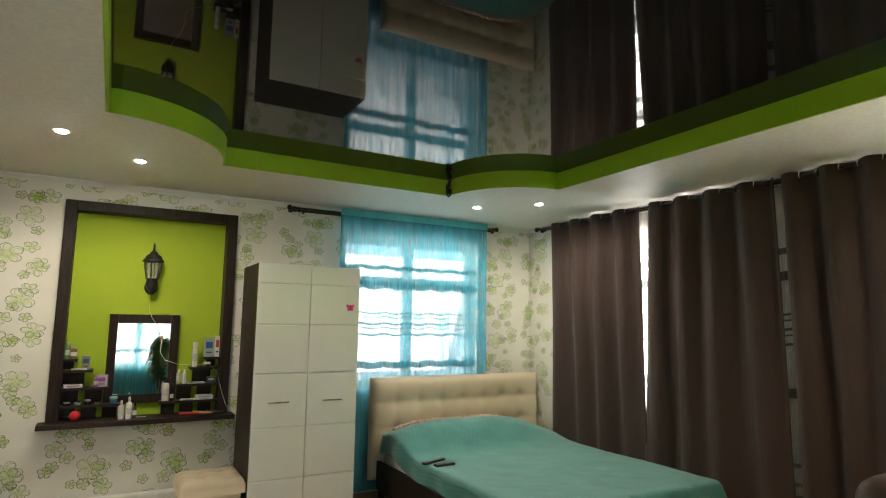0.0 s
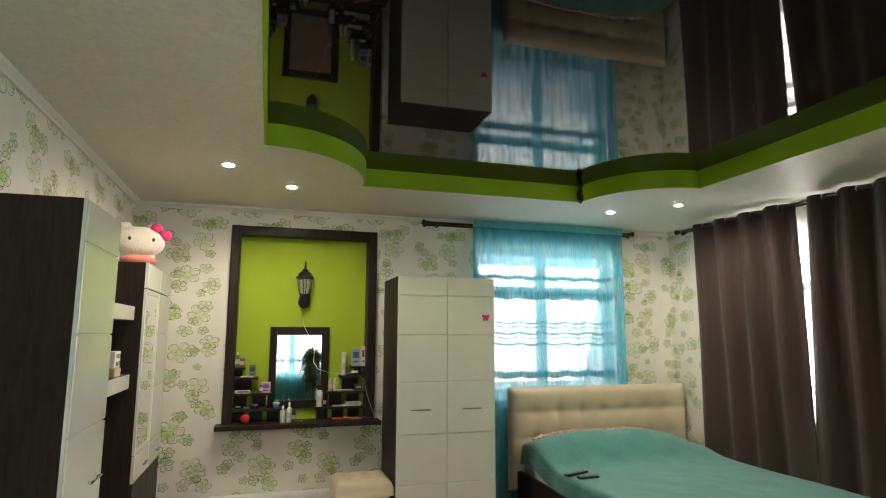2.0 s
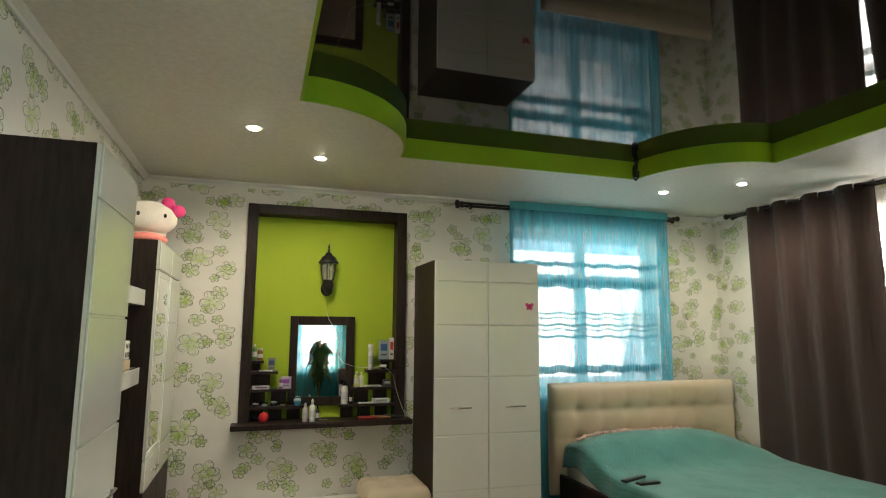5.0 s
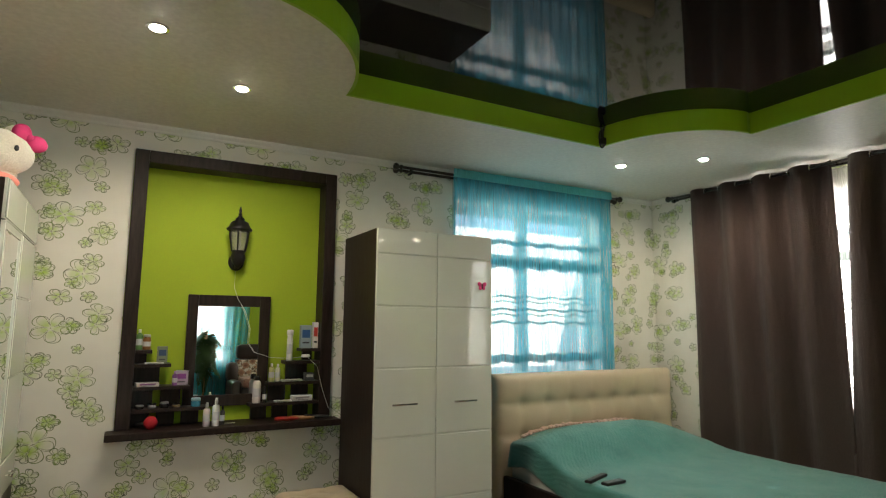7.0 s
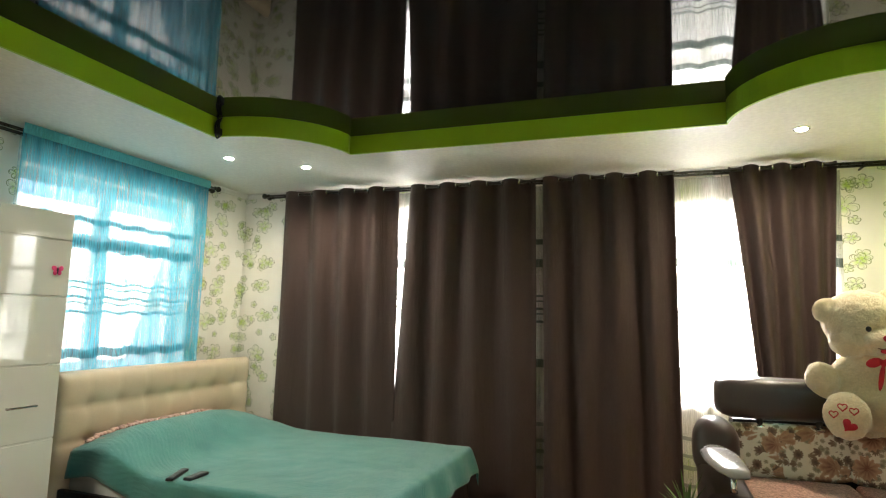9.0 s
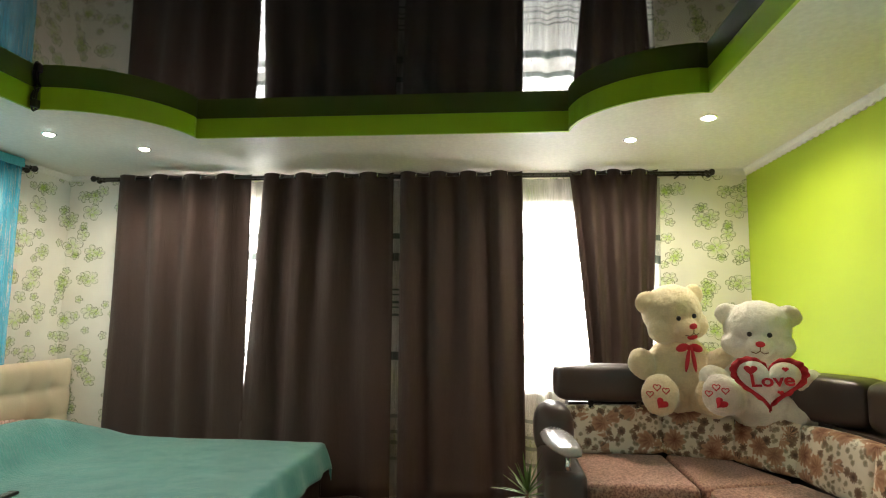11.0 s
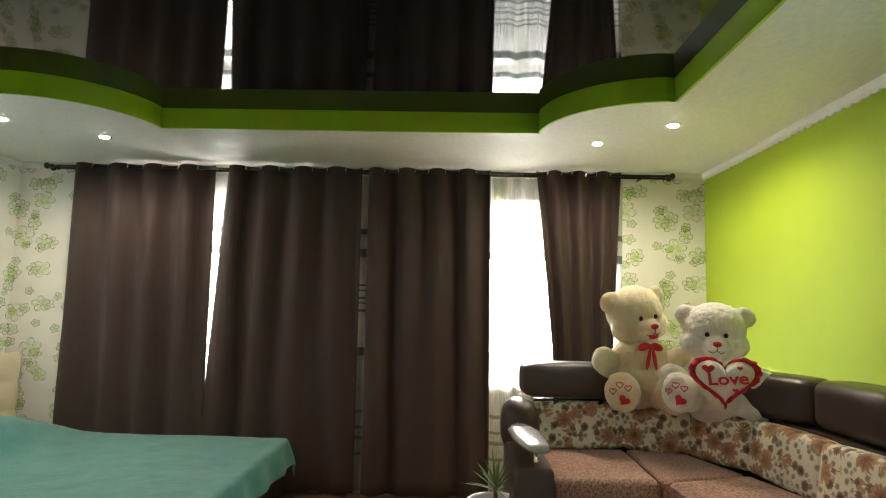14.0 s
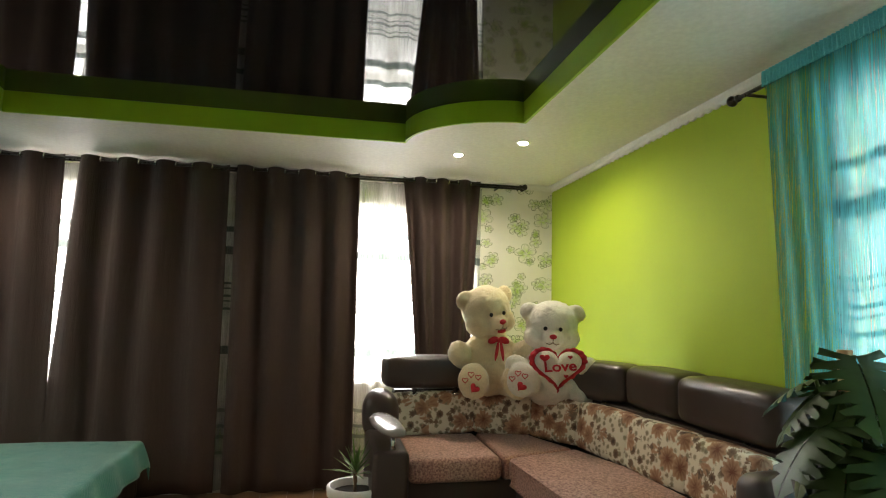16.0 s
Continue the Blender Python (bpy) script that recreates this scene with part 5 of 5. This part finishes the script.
part("heart_body", puffy_heart(0.131, 0.055), BEAR_B, heart, "white plush heart", True)
fr = bmesh.new()
pts = heart_outline(0.133, 96)
inner = [fr.verts.new((x * 0.96, -0.004, z * 0.96)) for x, z in pts]
outer = [fr.verts.new((x * (1.19 + 0.03 * math.sin(i * 2.1)), -0.004 + 0.016 * math.sin(i * 1.25), z * (1.19 + 0.03 * math.cos(i * 1.7)))) for i, (x, z) in enumerate(pts)]
for i in range(96):
    k = (i + 1) % 96
    fr.faces.new((inner[i], inner[k], outer[k], outer[i]))
frill_ob = part("frill", fr, RED, heart, "dark red frill", True)
fm = frill_ob.modifiers.new("cloth", "SOLIDIFY")
fm.thickness = 0.004
txt = bpy.data.curves.new("lettering", "FONT")
txt.body, txt.size, txt.extrude, txt.align_x, txt.align_y, txt.offset = "Love", 0.090, 0.006, "CENTER", "CENTER", 0.002
txt.materials.append(RED)
lt = new("lettering", txt)
lt.parent = heart
lt.matrix_basis = pose(0.008, -0.054, 0.0, 90, -6, 0)
for hx, hz, hs in ((-0.075, 0.052, 0.028), (0.062, 0.062, 0.013), (0.04, -0.06, 0.013)):
    ht = part("printed_heart", turned(heart_mesh(hs, 0.008), pose(hx, -0.046 if hs > 0.02 else -0.043, hz)), RED, heart, "small red heart")

# ---- plants ----
pot = empty("dracaena", "spiky young dracaena in a white plastic planter", "potted plant", (2.92, 1.40, 0))
part("planter", lathe([(0.085, 0), (0.09, 0.01), (0.118, 0.54), (0.135, 0.545), (0.137, 0.585), (0.128, 0.592), (0.120, 0.585), (0.112, 0.55)], 32), WHITE, pot, "white plastic planter with wide rim", True)
part("soil", lathe([(0.112, 0.545), (0.11, 0.556)], 20), SOIL, pot)
part("stem", tube([(0, 0, 0.55), (0.004, 0, 0.60), (0, 0.003, 0.66)], 0.010, 8), plain("stem_brown", (0.16, 0.10, 0.05), 0.8), pot, smooth=True)


def blade(base, az, rise, length, width, droop):
    b = bmesh.new()
    d = Vector((math.cos(az), math.sin(az), 0))
    side = Vector((-math.sin(az), math.cos(az), 0))
    rows = []
    for k in range(7):
        u = k / 6
        p = Vector(base) + d * (length * u * math.cos(rise)) + Vector((0, 0, length * u * math.sin(rise) - droop * u * u))
        w = width * (1 - u ** 2.2) * (0.6 + 0.4 * min(1, u * 4)) + 0.0008
        rows.append((b.verts.new(p - side * w), b.verts.new(p + Vector((0, 0, -w * 0.5))), b.verts.new(p + side * w)))
    for r, s in zip(rows, rows[1:]):
        b.faces.new((r[0], r[1], s[1], s[0]))
        b.faces.new((r[1], r[2], s[2], s[1]))
    return b


rnd = random.Random(8)
for k in range(30):
    u = k / 30
    part("leaf", blade((0, 0, 0.63 + 0.03 * u), k * 2.4, radians(8 + 72 * u + rnd.uniform(-8, 8)), rnd.uniform(0.13, 0.19), 0.006, rnd.uniform(0.01, 0.05) * (1.2 - u)), LEAF2, pot, smooth=True)

mon = empty("monstera", "large monstera with split leaves on a moss pole", "potted plant", (1.39, 0.07, 0))
part("planter", lathe([(0.10, 0), (0.105, 0.01), (0.130, 0.30), (0.140, 0.305), (0.140, 0.33), (0.128, 0.33), (0.124, 0.29)], 28), plain("brown_planter", (0.10, 0.055, 0.035), 0.5), mon, "brown planter", True)
part("soil", lathe([(0.124, 0.285), (0.12, 0.295)], 20), SOIL, mon)
part("moss_pole", tube([(0.02, 0.03, 0.29), (0.02, 0.03, 1.00), (0.018, 0.03, 1.36)], 0.020, 12), plain("coir_pole", (0.40, 0.24, 0.12), 0.9, vary=0.3, bumpy=0.5), mon, "tan coir pole", True)


def split_leaf(size, slits):
    """A monstera leaf in the xy plane, stalk at the origin, tip along +y, drooping, cut by slits."""
    b = bmesh.new()
    steps, across = 44, 4

    def lift(x, y):
        return Vector((x, y, 0.10 * abs(x) - 0.28 * y * abs(y) / size - 0.60 * x * x / size))

    for s in (-1, 1):
        rows = []
        for k in range(steps + 1):
            u = k / steps
            wide = 0.54 * size * (math.sin(math.pi * min(1.0, 0.10 + 0.90 * u)) ** 0.75) * (1.06 - 0.30 * u)
            rim_y = size * (-0.20 + 1.20 * u ** 0.92) if u > 0.08 else size * (-0.06 - 0.10 * u / 0.08)
            rib_y = size * (0.02 + 0.92 * u ** 1.25)
            reach = 1.0
            for c in slits:
                if abs(u - c) < 1.1 / steps:
                    reach = 0.38 if abs(u - c) < 0.6 / steps else 0.62
            reach *= 1 - 0.05 * abs(math.sin(7 * math.pi * u))
            row = []
            for q in range(across + 1):
                f = reach * q / across
                row.append(b.verts.new(lift(s * (0.002 + wide * f), rib_y + (rim_y - rib_y) * f ** 1.15)))
            rows.append(row)
        for r, t in zip(rows, rows[1:]):
            for q in range(across):
                f = (r[q], r[q + 1], t[q + 1], t[q])
                b.faces.new(f if s > 0 else f[::-1])
    return b


SLITS = ((0.16, 0.30, 0.43, 0.57, 0.70, 0.82), (0.22, 0.36, 0.50, 0.64, 0.77), (0.18, 0.34, 0.48, 0.61, 0.73, 0.84))


def monstera_leaf(at, az, tilt, size, stalk_from):
    m = Matrix.Translation(at) @ pose(0, 0, 0, 0, 0, az) @ pose(0, 0, 0, tilt, 0, 0)
    leaf_ob = part("leaf", turned(split_leaf(size, SLITS[int(size * 1000) % 3]), m), LEAF, mon, "dark green split leaf", True)
    a, c = Vector(stalk_from), Vector(at)
    mid = (a + c) / 2 + Vector((0, 0, 0.05))
    part("stalk", tube([a, mid, c], 0.006, 6), LEAF, leaf_ob, smooth=True)


rnd = random.Random(31)
for k in range(32):
    a = radians(k * 137.5)
    h = 0.84 + 0.50 * (k / 31)
    reach = rnd.uniform(0.03, 0.12) * (1.15 - 0.5 * k / 31)
    at = (0.02 + reach * math.cos(a) * 1.25, 0.03 + reach * math.sin(a) * 0.75, h + rnd.uniform(-0.04, 0.04))
    out = math.degrees(math.atan2(-math.cos(a), math.sin(a)))
    monstera_leaf(at, out + rnd.uniform(-30, 30), rnd.uniform(-72, -38) + 18 * (k / 31) ** 3, rnd.uniform(0.17, 0.26), (0.02, 0.03, max(0.32, h - 0.48)))

# ---- floor boards ----
board = box(-0.6425, 0.6425, -0.0975, 0.0975, -0.0112, 0.0, 0.0015, 1)
mesh = bpy.data.meshes.new("floor_board")
board.to_mesh(mesh)
board.free()
mesh.materials.append(LAMINATE)
row, y = 0, Y0 + 0.0985
while y < Y1 - 0.02:
    x = X0 + 0.004 - (0.43 * (row % 3))
    while x < X1 - 0.02:
        a, c = max(x, X0 + 0.004), min(x + 1.285, X1 - 0.004)
        if c - a > 0.05:
            ob = new("floor_board", mesh)
            ob.parent = floor_slab
            ob.location, ob.scale = ((a + c) / 2, y, 0.0), ((c - a) / 1.285, 1, 1)
        x += 1.288
    y += 0.198
    row += 1
